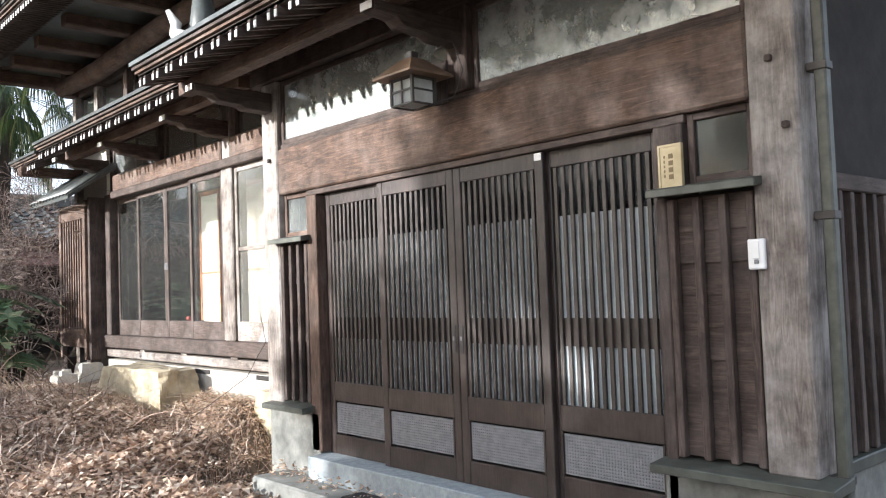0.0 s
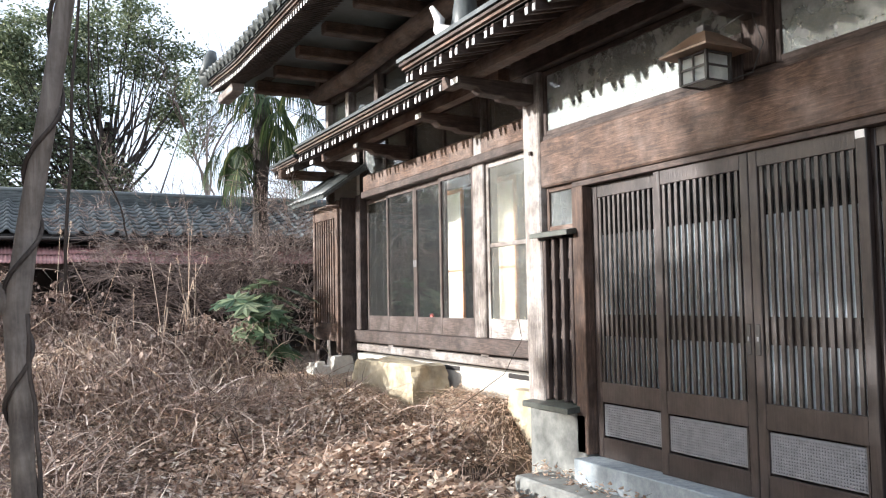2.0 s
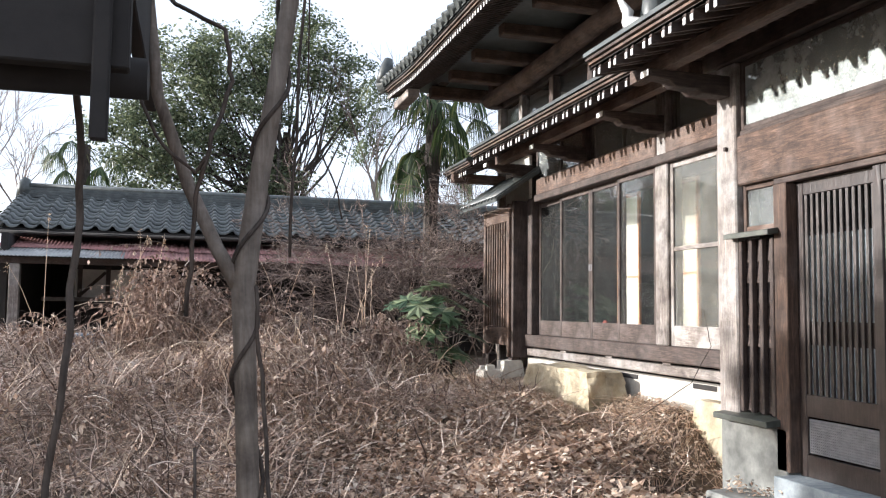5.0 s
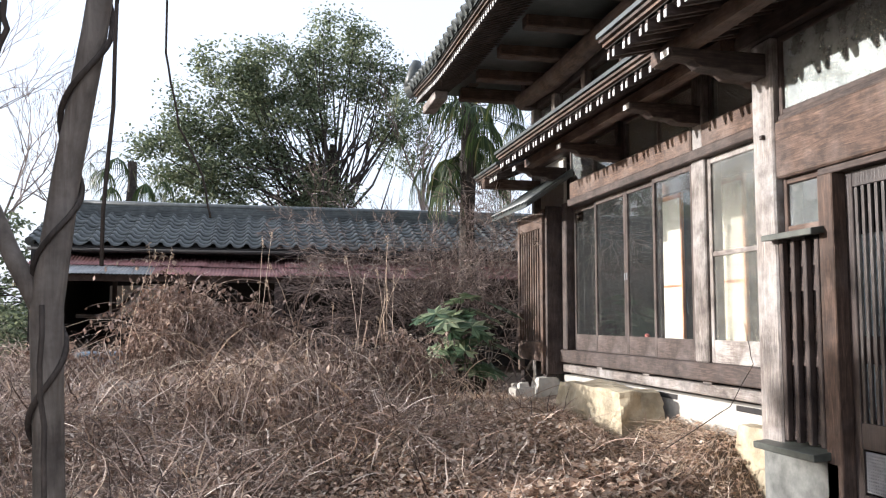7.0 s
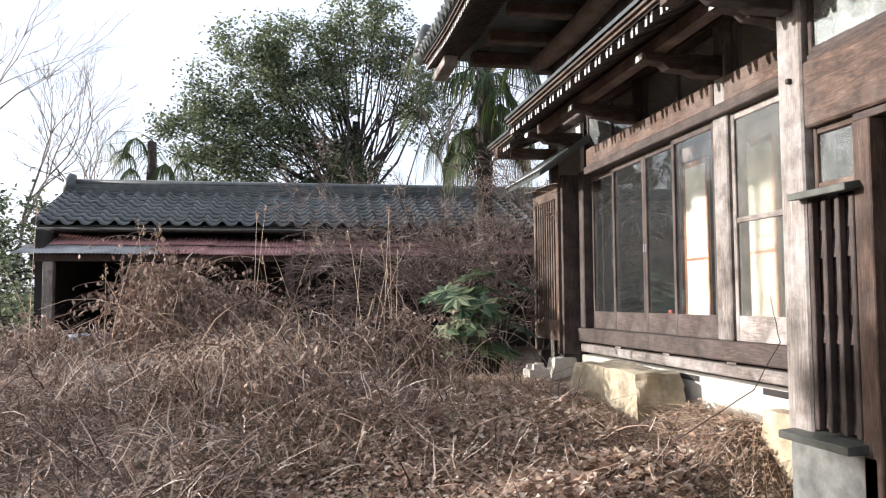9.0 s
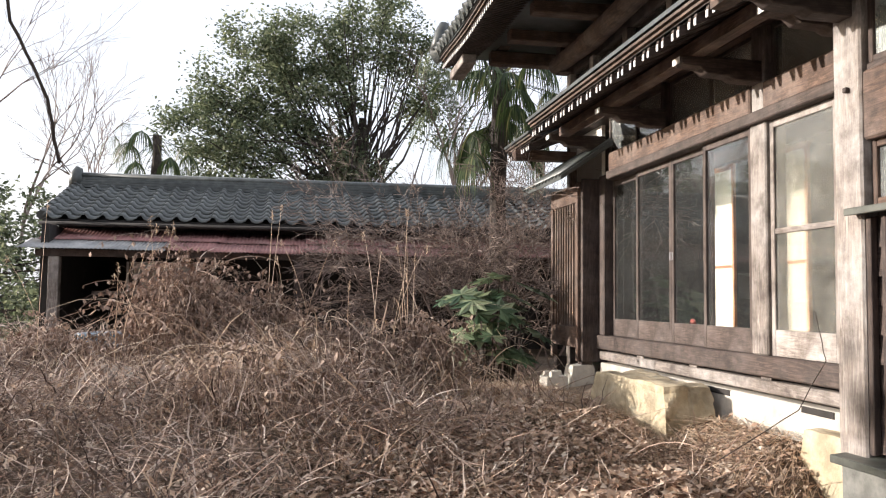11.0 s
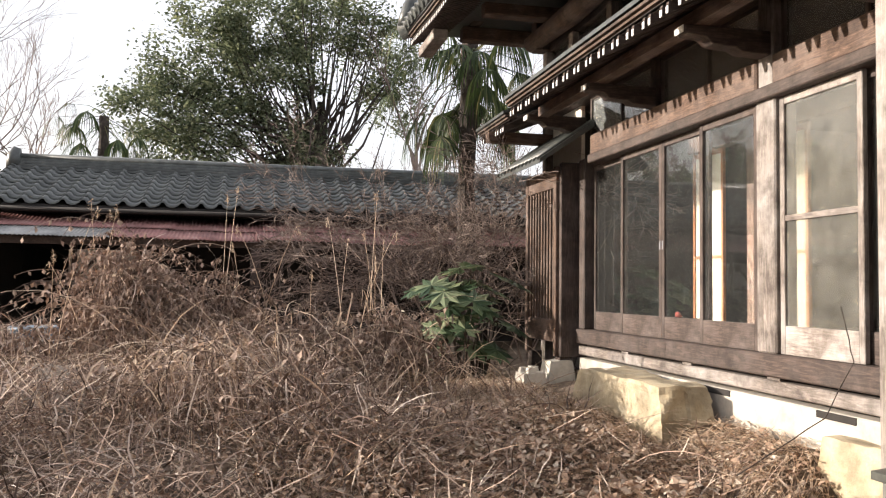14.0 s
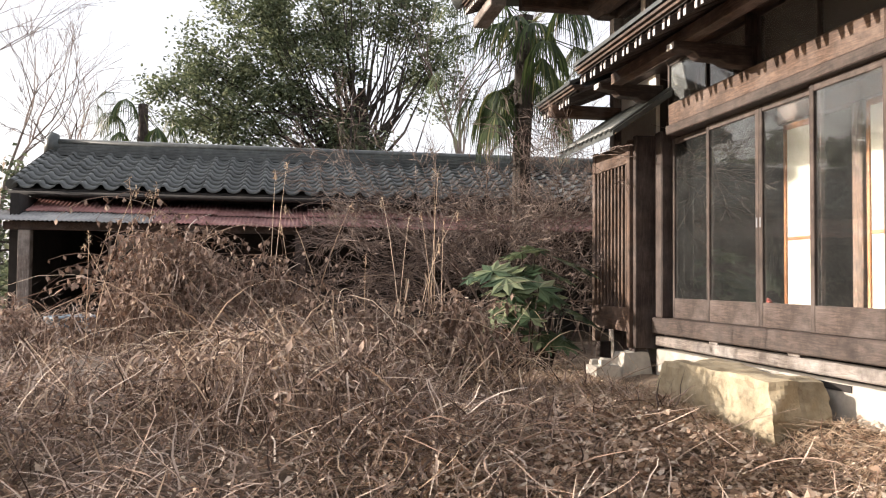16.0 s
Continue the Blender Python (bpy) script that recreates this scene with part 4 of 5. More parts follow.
for r in range(rows_n):
    for c in range(28, 48):
        s = r * run / rows_n
        o = Vector((SL - 0.02 + c * 0.262, 15.83 + s * uy, 2.395 + s * uz))
        a = [far.verts.new(o + Vector((u, 0, v + 0.03))) for u, v in prof]
        b = [far.verts.new(o + Vector((u, ln * uy, ln * uz + v))) for u, v in prof]
        for i in range(len(prof) - 1):
            far.faces.new((a[i], a[i + 1], b[i + 1], b[i]))
tagged(part("far_tiles", far, tile_mat, tiled), kind="stuff")
for k in range(4):
    part("ridge_course", box(SL - 0.03 + 0.01 * k, SR, 17.67 + 0.025 * k, 17.93 - 0.025 * k, 3.105 + 0.048 * k, 3.150 + 0.048 * k, 0.006), tile_mat, tiled)
part("ridge_cap", tube([(SL - 0.05, 17.8, 3.32), (2, 17.8, 3.315), (SR, 17.8, 3.32)], 0.06, 8), tile_mat, tiled)
part("ridge_end", tube([(SL - 0.04, 17.8, 3.10), (SL - 0.06, 17.8, 3.35), (SL - 0.02, 17.8, 3.46)], [0.15, 0.11, 0.06], 8), tile_mat, tiled, "dark ridge end ornament")
for k in range(9):
    s = (k + 0.3) * run / rows_n
    part("verge_tile", tube([(SL - 0.05, 15.83 + s * uy, 2.44 + s * uz), (SL - 0.05, 15.83 + (s + 0.26) * uy, 2.43 + (s + 0.26) * uz)], [0.075, 0.065], 7), tile_mat, tiled)
# eave board and gutter coloured near-black to keep the eave line shaded
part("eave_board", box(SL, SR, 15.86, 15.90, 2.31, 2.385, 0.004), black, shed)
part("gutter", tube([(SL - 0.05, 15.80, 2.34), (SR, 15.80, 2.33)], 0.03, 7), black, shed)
bucket = thing("blue_bucket", -0.95, 12.4, 0.35, "faded blue plastic tub among the weeds", "bucket")
bluem = rough_stuff("faded_blue_plastic", [(0.3, (0.10, 0.16, 0.22)), (0.7, (0.19, 0.27, 0.34))], 6, 0.5, 0.05)
part("tub", tube([(-0.95, 12.4, 0.34), (-0.95, 12.4, 0.86)], [0.22, 0.27], 14), bluem, bucket)
part("rim", tube([(-0.95, 12.4, 0.86), (-0.95, 12.4, 0.90)], [0.29, 0.29], 14), bluem, bucket)
sack = rock("torn_sack", (-0.60, 10.0, 0.38), (-0.05, 10.35, 0.70), 12, pale_mortar, "torn pale sack lying in the weeds", "sack", 0.32, 0.30, 7)

# ---- low roof by the path ----
# near-black boards give the hut its silhouette; the shade is in the colour
hut = thing("hut", -1.4, 4.2, 0.0, "old dark hut with a low board eave beside the path", "hut")
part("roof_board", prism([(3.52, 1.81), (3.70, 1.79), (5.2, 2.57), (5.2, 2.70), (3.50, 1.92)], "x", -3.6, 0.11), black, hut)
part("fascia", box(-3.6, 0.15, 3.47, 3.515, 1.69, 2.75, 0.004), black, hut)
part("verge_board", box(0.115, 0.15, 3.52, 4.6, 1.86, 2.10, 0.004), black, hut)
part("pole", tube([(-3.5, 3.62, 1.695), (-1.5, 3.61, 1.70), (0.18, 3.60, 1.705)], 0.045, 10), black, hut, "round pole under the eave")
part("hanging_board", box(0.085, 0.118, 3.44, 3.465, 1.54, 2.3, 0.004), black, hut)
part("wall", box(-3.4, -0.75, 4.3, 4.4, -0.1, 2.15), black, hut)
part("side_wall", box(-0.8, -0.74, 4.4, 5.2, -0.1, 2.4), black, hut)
for x in (-3.3, -0.85):
    part("post", box(x, x + 0.1, 3.6, 3.7, -0.1, 1.66, 0.006), wood_dark["z"], hut)


# ---- plants ----
R = random.Random(11)


class Heap:
    """Gathers many small ribbons, tubes and leaves into one mesh."""

    def __init__(self):
        self.v, self.f = [], []

    def ribbon(self, pts, widths, side):
        n = len(self.v)
        for p, w in zip(pts, widths):
            self.v.append((p[0] - side[0] * w, p[1] - side[1] * w, p[2] - side[2] * w))
            self.v.append((p[0] + side[0] * w, p[1] + side[1] * w, p[2] + side[2] * w))
        for i in range(len(pts) - 1):
            a = n + 2 * i
            self.f.append((a, a + 1, a + 3, a + 2))

    def stick(self, pts, radii, sides=3):
        n = len(self.v)
        for i, p in enumerate(pts):
            q, o = pts[min(i + 1, len(pts) - 1)], pts[max(i - 1, 0)]
            d = (Vector(q) - Vector(o)).normalized()
            u = d.orthogonal().normalized()
            w = d.cross(u)
            for j in range(sides):
                k = 2 * math.pi * j / sides
                c, s = math.cos(k) * radii[i], math.sin(k) * radii[i]
                self.v.append((p[0] + u.x * c + w.x * s, p[1] + u.y * c + w.y * s, p[2] + u.z * c + w.z * s))
        for i in range(len(pts) - 1):
            for j in range(sides):
                a, b = n + i * sides + j, n + i * sides + (j + 1) % sides
                self.f.append((a, b, b + sides, a + sides))

    def leaf(self, p, d, up, length, width, fold=0.25):
        """A folded leaf from p along d."""
        d = Vector(d).normalized()
        s = d.cross(Vector(up))
        s = s.normalized() if s.length > 1e-4 else d.orthogonal().normalized()
        n = s.cross(d)
        p = Vector(p)
        m = p + d * length * 0.5
        n0 = len(self.v)
        for q in (p, m + s * width + n * width * fold, p + d * length, m - s * width + n * width * fold, m + n * length * 0.04):
            self.v.append(tuple(q))
        self.f += [(n0, n0 + 1, n0 + 2, n0 + 4), (n0, n0 + 4, n0 + 2, n0 + 3)]

    def mesh(self, name, mat):
        me = bpy.data.meshes.new(name)
        me.from_pydata(self.v, [], self.f)
        me.materials.append(mat)
        return me

    def stuff(self, name, mat, label, category):
        return tagged(new(name, self.mesh(name, mat)), label, category, kind="stuff")

    def under(self, name, mat, parent, label=""):
        b = base_of(parent)
        self.v = [(x - b.x, y - b.y, z - b.z) for x, y, z in self.v]
        ob = new(name, self.mesh(name, mat))
        ob.parent = parent
        return tagged(ob, label)


def arch(x, y, z, az, length, lean, curl, n=5, wob=0.0):
    """Points of a blade that leans by lean and curls on by curl over its length."""
    pts, a, step = [(x, y, z)], lean, length / (n - 1)
    for i in range(n - 1):
        a += curl / (n - 1) * (0.6 + 0.8 * i / (n - 1))
        az += R.uniform(-wob, wob)
        h = math.sin(a) * step
        x, y, z = x + math.cos(az) * h, y + math.sin(az) * h, z + math.cos(a) * step
        pts.append((x, y, max(z, ground_z(x, y) + 0.012)))
    return pts


def bump_at(x, y, cx, cy, rx, ry):
    return max(0.0, 1 - ((x - cx) / rx) ** 2 - ((y - cy) / ry) ** 2) ** 0.6


MOUNDS = ((1.25, 0.08, 10.9, 0.60, 0.55), (1.0, 0.85, 10.7, 0.62, 0.55), (0.62, -0.95, 10.9, 0.75, 0.7), (0.70, 1.60, 10.5, 0.7, 0.6),
          (0.74, 2.25, 10.4, 0.42, 0.55), (0.66, 0.9, 9.3, 1.2, 1.1), (0.42, -0.9, 8.6, 1.3, 1.4), (0.36, 1.7, 8.6, 0.8, 0.9), (0.72, -2.3, 10.6, 1.0, 1.2), (0.6, -1.4, 12.3, 1.4, 0.8), (0.5, 1.2, 12.4, 1.2, 0.8))


def weed_height(x, y):
    h = 0.09
    h = max(h, 0.42 * smooth_step(1.9, 0.5, x) * smooth_step(3.8, 5.5, y) * (0.7 + 0.7 * noise.noise((x * 1.3, y * 1.3, 7))))
    for top, cx, cy, rx, ry in MOUNDS:
        h = max(h, top * bump_at(x, y, cx, cy, rx, ry) * (1 + 0.35 * noise.noise((x * 3.1, y * 3.1, 2))))
    if y > 11.6 and x < 3.0:
        h = max(h, 0.22 * smooth_step(11.4, 12.2, y))
    if x > 2.6 and y > 7:
        h *= 0.5 if y < 10.6 else 0.9
    return h


def clear_of_house(x, y):
    if (x - 3.2) ** 2 + ((y - 11.75) / 1.3) ** 2 < 0.45:
        return False
    return not (x > 3.55 and y > 8.3 and y < 12.4) and not (x > 3.9) and not (x > 2.95 and y < 6.85) and not (x < -0.6 and y < 5.3)


# tangled dry grass, matted into drooping mounds
g, gp, st = Heap(), Heap(), Heap()
for k in range(84000):
    x, y = R.uniform(-4.0, 3.85), 4.6 + 8.6 * R.random() ** 0.85
    if not clear_of_house(x, y) or (abs(x - 1.0) < 0.7 and y < 5.6):
        continue
    h = weed_height(x, y)
    if R.random() > (0.26 + h) * (0.75 + 0.9 * noise.noise((x * 2.6, y * 2.6, 1))):
        continue
    L = R.uniform(0.10, 0.34) * (0.7 + h)
    z = ground_z(x, y) - 0.01 + h * R.random() ** 0.7 * 0.95
    az = R.uniform(0, 6.283)
    if h > 0.5:
        pts = arch(x, y, z, az, L + 0.08, R.uniform(0.3, 2.3), R.uniform(0.4, 2.6), 6, 0.6)
    else:
        pts = arch(x, y, z, az, L + 0.10, R.uniform(0.5, 1.6), R.uniform(-0.3, 2.2), 6, 0.6)
    w = R.uniform(0.002, 0.0056)
    side = Vector((math.sin(az), -math.cos(az), R.uniform(-0.5, 0.5))).normalized()
    (gp if R.random() < 0.05 else g).ribbon(pts, [w, w * 1.1, w, w * 0.8, w * 0.5, w * 0.1], side)
g.stuff("dry_grass", straw, "tangled dry brown grass and weeds", "grass")
# pale arching pampas blades
for cx, cy, n, L in ((0.92, 10.15, 110, 1.3), (0.72, 10.0, 60, 1.1), (1.40, 10.6, 40, 1.35), (2.05, 10.9, 30, 1.4), (2.35, 10.2, 80, 0.85), (0.35, 10.2, 34, 1.45), (-0.9, 10.4, 40, 0.95), (-1.0, 8.2, 40, 0.5)):
    for k in range(n):
        x, y = R.gauss(cx, 0.13), R.gauss(cy, 0.13)
        az = R.uniform(0, 6.283)
        pts = arch(x, y, ground_z(x, y), az, L * R.uniform(0.75, 1.5), R.uniform(0.05, 0.45), R.uniform(1.8, 3.4), 10, 0.14)
        w = R.uniform(0.003, 0.0075)
        side = Vector((math.sin(az), -math.cos(az), R.uniform(-0.3, 0.3))).normalized()
        gp.ribbon(pts, [w * c for c in (0.8, 1, 1.1, 1.1, 1, 1, 0.9, 0.7, 0.45, 0.1)], side)
gp.stuff("pampas_blades", pale_straw, "pale arching dry pampas blades", "grass")
# withered creepers hanging in curtains over the tall weeds
hang = Heap()
for k in range(1500):
    top, cx, cy, rx, ry = MOUNDS[R.choice((0, 0, 0, 0, 1, 2, 3, 4, 8))]
    x, y = R.gauss(cx, rx * 0.45), R.gauss(cy, ry * 0.45)
    h = weed_height(x, y)
    if not clear_of_house(x, y) or h < 0.4:
        continue
    z = ground_z(x, y) + h * R.uniform(0.6, 1.02)
    pts = arch(x, y, z, R.uniform(0, 6.283), h * R.uniform(0.3, 0.8), R.uniform(0.8, 2.2), R.uniform(1.0, 2.0), 8, 0.3)
    r = R.uniform(0.0014, 0.003)
    hang.stick(pts, [r] * 7 + [r * 0.5])
    for p in pts[1:]:
        for q in range(R.randint(1, 3)):
            gl = R.uniform(0.02, 0.06)
            hang.leaf(p, (R.uniform(-0.6, 0.6), R.uniform(-0.6, 0.6), -1), (R.uniform(-1, 1), R.uniform(-1, 1), 0.2), gl, gl * R.uniform(0.2, 0.45), R.uniform(-0.8, 0.8))
hang.stuff("withered_creepers", stalks, "withered brown creepers hanging over tall weeds", "weeds")
# dead stalks and creeping stems
for k in range(9500):
    x, y = R.uniform(-4.5, 3.8), R.uniform(4.8, 14.4)
    if not clear_of_house(x, y) or (abs(x - 1.0) < 0.7 and y < 6.0):
        continue
    h = weed_height(x, y)
    if R.random() > 0.2 + h * 1.1:
        continue
    az = R.uniform(0, 6.283)
    lying = R.random() < 0.72
    L = R.uniform(0.3, 0.85) if lying else h * R.uniform(0.8, 1.35)
    z = ground_z(x, y) + (R.random() * 0.9 * h if lying else 0)
    pts = arch(x, y, z, az, L, R.uniform(0.9, 1.5) if lying else R.uniform(0, 0.3), R.uniform(-0.3, 0.9) if lying else R.uniform(0.4, 1.8), 7, 0.35)
    r = R.uniform(0.0018, 0.0045)
    st.stick(pts, [r, r, r * 0.9, r * 0.8, r * 0.7, r * 0.5, r * 0.3])
    if not lying and h > 0.5:
        for p in pts[3:]:
            for q in range(R.randint(1, 4)):
                gl = R.uniform(0.03, 0.09)
                st.leaf(p, (R.uniform(-1, 1), R.uniform(-1, 1), R.uniform(-1.4, 0.1)), (0, 0, 1), gl, gl * 0.25)
st.stuff("dead_stalks", stalks, "brown dead weed stalks and creeping stems", "weeds")
# seed heads on tall stems
sd = Heap()
for k in range(26):
    x, y = R.uniform(-1.2, 2.3), R.uniform(10.2, 11.4)
    top = R.uniform(1.0, 1.85)
    pts = arch(x, y, ground_z(x, y), R.uniform(0, 6.283), top, R.uniform(0, 0.12), R.uniform(0, 0.5), 6)
    sd.stick(pts, [0.003, 0.003, 0.0028, 0.0025, 0.002, 0.0012])
    for q in range(22):
        p = Vector(pts[-1]) - Vector((0, 0, R.uniform(0, 0.10)))
        sd.leaf(p, (R.uniform(-1, 1), R.uniform(-1, 1), R.uniform(-0.8, 0.9)), (0, 0, 1), R.uniform(0.02, 0.05), 0.004)
sd.stuff("seed_heads", pale_straw, "pale dry seed heads on tall stems", "grass")

# bits of curled dead leaf caught in the weeds
bits = Heap()
for k in range(26000):
    x, y = R.uniform(-4.0, 3.2), R.uniform(5.2, 13.5)
    if not clear_of_house(x, y):
        continue
    h = weed_height(x, y)
    if h < 0.25 or noise.noise((x * 2.2, y * 2.2, 3)) < -0.15:
        continue
    s = R.uniform(0.015, 0.05)
    bits.leaf((x, y, ground_z(x, y) + h * R.uniform(0.1, 1.0)), (R.uniform(-1, 1), R.uniform(-1, 1), R.uniform(-1.2, 0.3)), (R.uniform(-1, 1), R.uniform(-1, 1), 1), s, s * R.uniform(0.2, 0.4), R.uniform(-0.8, 0.8))
bits.stuff("withered_leaves", litter, "withered brown leaves caught in the weeds", "leaves")
# loose straw lying on the open ground
loose = Heap()
for k in range(26000):
    x, y = R.uniform(1.0, 4.15), R.uniform(5.8, 11.6)
    if (x > 3.65 and y > 8.6 and y < 11.5) or (x > 2.95 and y < 6.85):
        continue
    if R.random() > 0.25 + 0.75 * smooth_step(6.4, 8.2, y):
        continue
    a = R.gauss(0.4, 0.9)
    L = R.uniform(0.08, 0.38)
    z = ground_z(x, y) + R.uniform(0.015, 0.06)
    pts = []
    for i in range(4):
        pts.append((x, y, max(z + R.uniform(-0.012, 0.015), ground_z(x, y) + 0.008)))
        a += R.uniform(-0.25, 0.25)
        x, y = x + math.cos(a) * L / 3, y + math.sin(a) * L / 3
    w = R.uniform(0.0015, 0.0035)
    loose.ribbon(pts, [w, w, w * 0.9, w * 0.4], (math.sin(a), -math.cos(a), 0.2))
loose.stuff("loose_straw", pale_straw, "pale loose straw strewn on the ground", "straw")

# fallen leaves
lf = Heap()
for k in range(80000):
    x, y = R.uniform(-3.5, 4.1), 4.4 + 8.0 * R.random()
    if x > 3.62 and 8.4 < y < 12.4:
        continue
    z = ground_z(x, y)
    if 3.43 < x < 3.70 and 2.41 < y < 6.40:
        if R.random() > 0.22 + 0.5 * (x > 3.5):
            continue
        z = 0.116
    elif x > 3.65 and y < 6.75:
        continue
    dens = 0.35 + 0.65 * smooth_step(0.6, 2.2, x)
    if R.random() > dens:
        continue
    s = R.uniform(0.018, 0.046)
    a = R.uniform(0, 6.283)
    t = R.uniform(-0.55, 0.75)
    lf.leaf((x, y, z + 0.008 + R.random() ** 2 * 0.06 + max(0, -t) * s), (math.cos(a), math.sin(a), t), (R.uniform(-0.4, 0.4), R.uniform(-0.4, 0.4), 1), s, s * R.uniform(0.25, 0.5), R.uniform(-0.5, 0.7))
for cx, cy, n, r in ((2.65, 7.15, 1300, 0.45), (3.2, 7.5, 600, 0.4), (2.2, 6.8, 600, 0.6), (2.9, 6.3, 700, 0.6), (1.9, 6.0, 500, 0.7)):
    for k in range(n):
        x, y = R.gauss(cx, r * 0.6), R.gauss(cy, r * 0.6)
        z = ground_z(x, y) + 0.16 * math.exp(-((x - cx) ** 2 + (y - cy) ** 2) / r ** 2) * R.uniform(0.5, 1.1)
        s, a = R.uniform(0.04, 0.08), R.uniform(0, 6.283)
        lf.leaf((x, y, z), (math.cos(a), math.sin(a), R.uniform(-0.5, 0.8)), (R.uniform(-0.5, 0.5), R.uniform(-0.5, 0.5), 1), s, s * R.uniform(0.3, 0.55), R.uniform(-0.7, 0.9))
for cx, cy, n, r in ((1.5, 6.9, 1500, 0.9), (2.1, 7.8, 1400, 0.8), (2.7, 8.7, 1100, 0.7), (1.2, 6.0, 1100, 0.9), (0.7, 7.4, 800, 0.9)):
    for k in range(n):
        x, y = R.gauss(cx, r * 0.6), R.gauss(cy, r * 0.6)
        if not clear_of_house(x, y):
            continue
        s, a = R.uniform(0.028, 0.062), R.uniform(0, 6.283)
        lf.leaf((x, y, ground_z(x, y) + R.uniform(0.02, 0.09)), (math.cos(a), math.sin(a), R.uniform(-0.4, 0.7)), (R.uniform(-0.9, 0.2), R.uniform(-0.4, 0.4), 1), s, s * R.uniform(0.3, 0.55), R.uniform(-0.7, 0.9))
lf.stuff("fallen_leaves", litter, "thick litter of curled dry brown leaves", "leaves")


# ---- trees ----
def branchy(heap, p, d, length, radius, depth, spread, tips, droop=0.0, kids=(2, 3), least=0.0016):
    """Bare branching wood, collected into the heap; tips gathers the ends."""
    pts, q, dd = [tuple(p)], Vector(p), Vector(d).normalized()
    for i in range(4):
        dd = (dd + Vector((R.uniform(-1, 1), R.uniform(-1, 1), R.uniform(-1, 1))) * 0.16 + Vector((0, 0, -droop))).normalized()
        q = q + dd * length / 4
        pts.append(tuple(q))
    heap.stick(pts, [radius, radius * 0.92, radius * 0.84, radius * 0.74, radius * 0.62], 5 if radius > 0.03 else 3)
    if depth == 0:
        tips.append((q, dd))
        return
    for k in range(R.randint(*kids)):
        axis = Vector((R.uniform(-1, 1), R.uniform(-1, 1), R.uniform(-0.5, 0.8)))
        nd = (dd + axis * spread).normalized()
        start = Vector(pts[R.randint(2, 4)]) if k else q
        branchy(heap, start, nd, length * R.uniform(0.6, 0.85), max(radius * 0.6, least), depth - 1, spread, tips, droop, kids, least)


def crown_leaves(heap, lobes, per, size, squash=0.8):
    """Leaves in many clumps on the shells of the lobes."""
    out = []
    for (cx, cy, cz), (rx, ry, rz), n in lobes:
        for k in range(n):
            while True:
                u = Vector((R.uniform(-1, 1), R.uniform(-1, 1), R.uniform(-1, 1)))
                if 0.25 < u.length < 1:
                    break
            u *= (0.55 + 0.5 * R.random()) / max(u.length, 0.55)
            c = Vector((cx + u.x * rx, cy + u.y * ry, cz + u.z * rz))
            r = R.uniform(0.6, 1.25)
            out.append(c)
            for q in range(int(per * r)):
                o = Vector((R.gauss(0, 0.25), R.gauss(0, 0.25), R.gauss(0, 0.17))) * r
                heap.leaf(c + o, (R.uniform(-1, 1), R.uniform(-1, 1), R.uniform(-0.8, 0.4)), (R.uniform(-1, 1), R.uniform(-1, 1), 1), size * R.uniform(0.7, 1.3), size * R.uniform(0.2, 0.34))
    return out


def evergreen(x, y, z, height, lobes, per, size, label, rad=0.22, name="evergreen_tree"):
    ob = thing(name, x, y, z, label, "tree")
    t = Heap()
    t.stick([(x, y, z - 0.2), (x + 0.1, y, z + height * 0.2), (x - 0.1, y, z + height * 0.45), (x, y, z + height * 0.62)], [rad, rad * 0.85, rad * 0.65, rad * 0.4], 8)
    leaves = Heap()
    ends = crown_leaves(leaves, lobes, per, size)
    for c in ends:
        if R.random() < 0.36:
            s = Vector((x, y, z + height * R.uniform(0.15, 0.55)))
            m = s.lerp(c, 0.5) + Vector((R.uniform(-0.3, 0.3), R.uniform(-0.3, 0.3), R.uniform(-0.5, 0.1)))
            r = R.uniform(0.018, 0.05)
            t.stick([tuple(s), tuple(s.lerp(m, 0.5)), tuple(m), tuple(m.lerp(c, 0.5)), tuple(c)], [r * 1.5, r * 1.2, r, r * 0.6, r * 0.3], 4)
    t.under("trunk", dark_bark, ob)
    leaves.under("crown", green_leaf, ob)
    return ob


evergreen(2.9, 28.0, 0.3, 10.4, [((-1.7, 28, 6.3), (1.2, 1.4, 1.1), 34), ((-0.5, 28, 7.9), (1.6, 1.6, 1.5), 50), ((1.1, 28, 8.7), (1.5, 1.6, 1.4), 46), ((3.1, 28, 9.3), (1.55, 1.5, 1.4), 50), ((4.7, 28.3, 8.3), (1.25, 1.4, 1.3), 34),
                                 ((-0.4, 27.6, 6.0), (2.0, 1.3, 1.3), 46), ((1.7, 27.5, 7.0), (1.5, 1.2, 1.3), 32), ((0.6, 27.5, 4.6), (2.4, 1.2, 1.0), 46), ((2.4, 27.6, 5.0), (1.1, 1.0, 1.0), 20), ((5.1, 28.6, 6.9), (0.9, 1.2, 0.9), 10)],
          135, 0.135, "large dense evergreen broadleaf tree behind the shed")
# trees to the west of the garden, mirrored in the panes
# this one is out of view; its lobes are set to shade doors and lintel
evergreen(-10.5, 6.3, 0, 8.0, [((-10.5, 6.6, 4.2), (1.5, 1.6, 1.9), 60), ((-10.4, 9.2, 4.3), (1.1, 1.35, 1.0), 46), ((-10.3, 7.9, 5.7), (1.3, 1.4, 1.0), 40), ((-10.8, 4.2, 6.2), (1.5, 1.7, 1.6), 24)], 80, 0.24, "dense evergreen tree out of view, placed to shade the entrance")
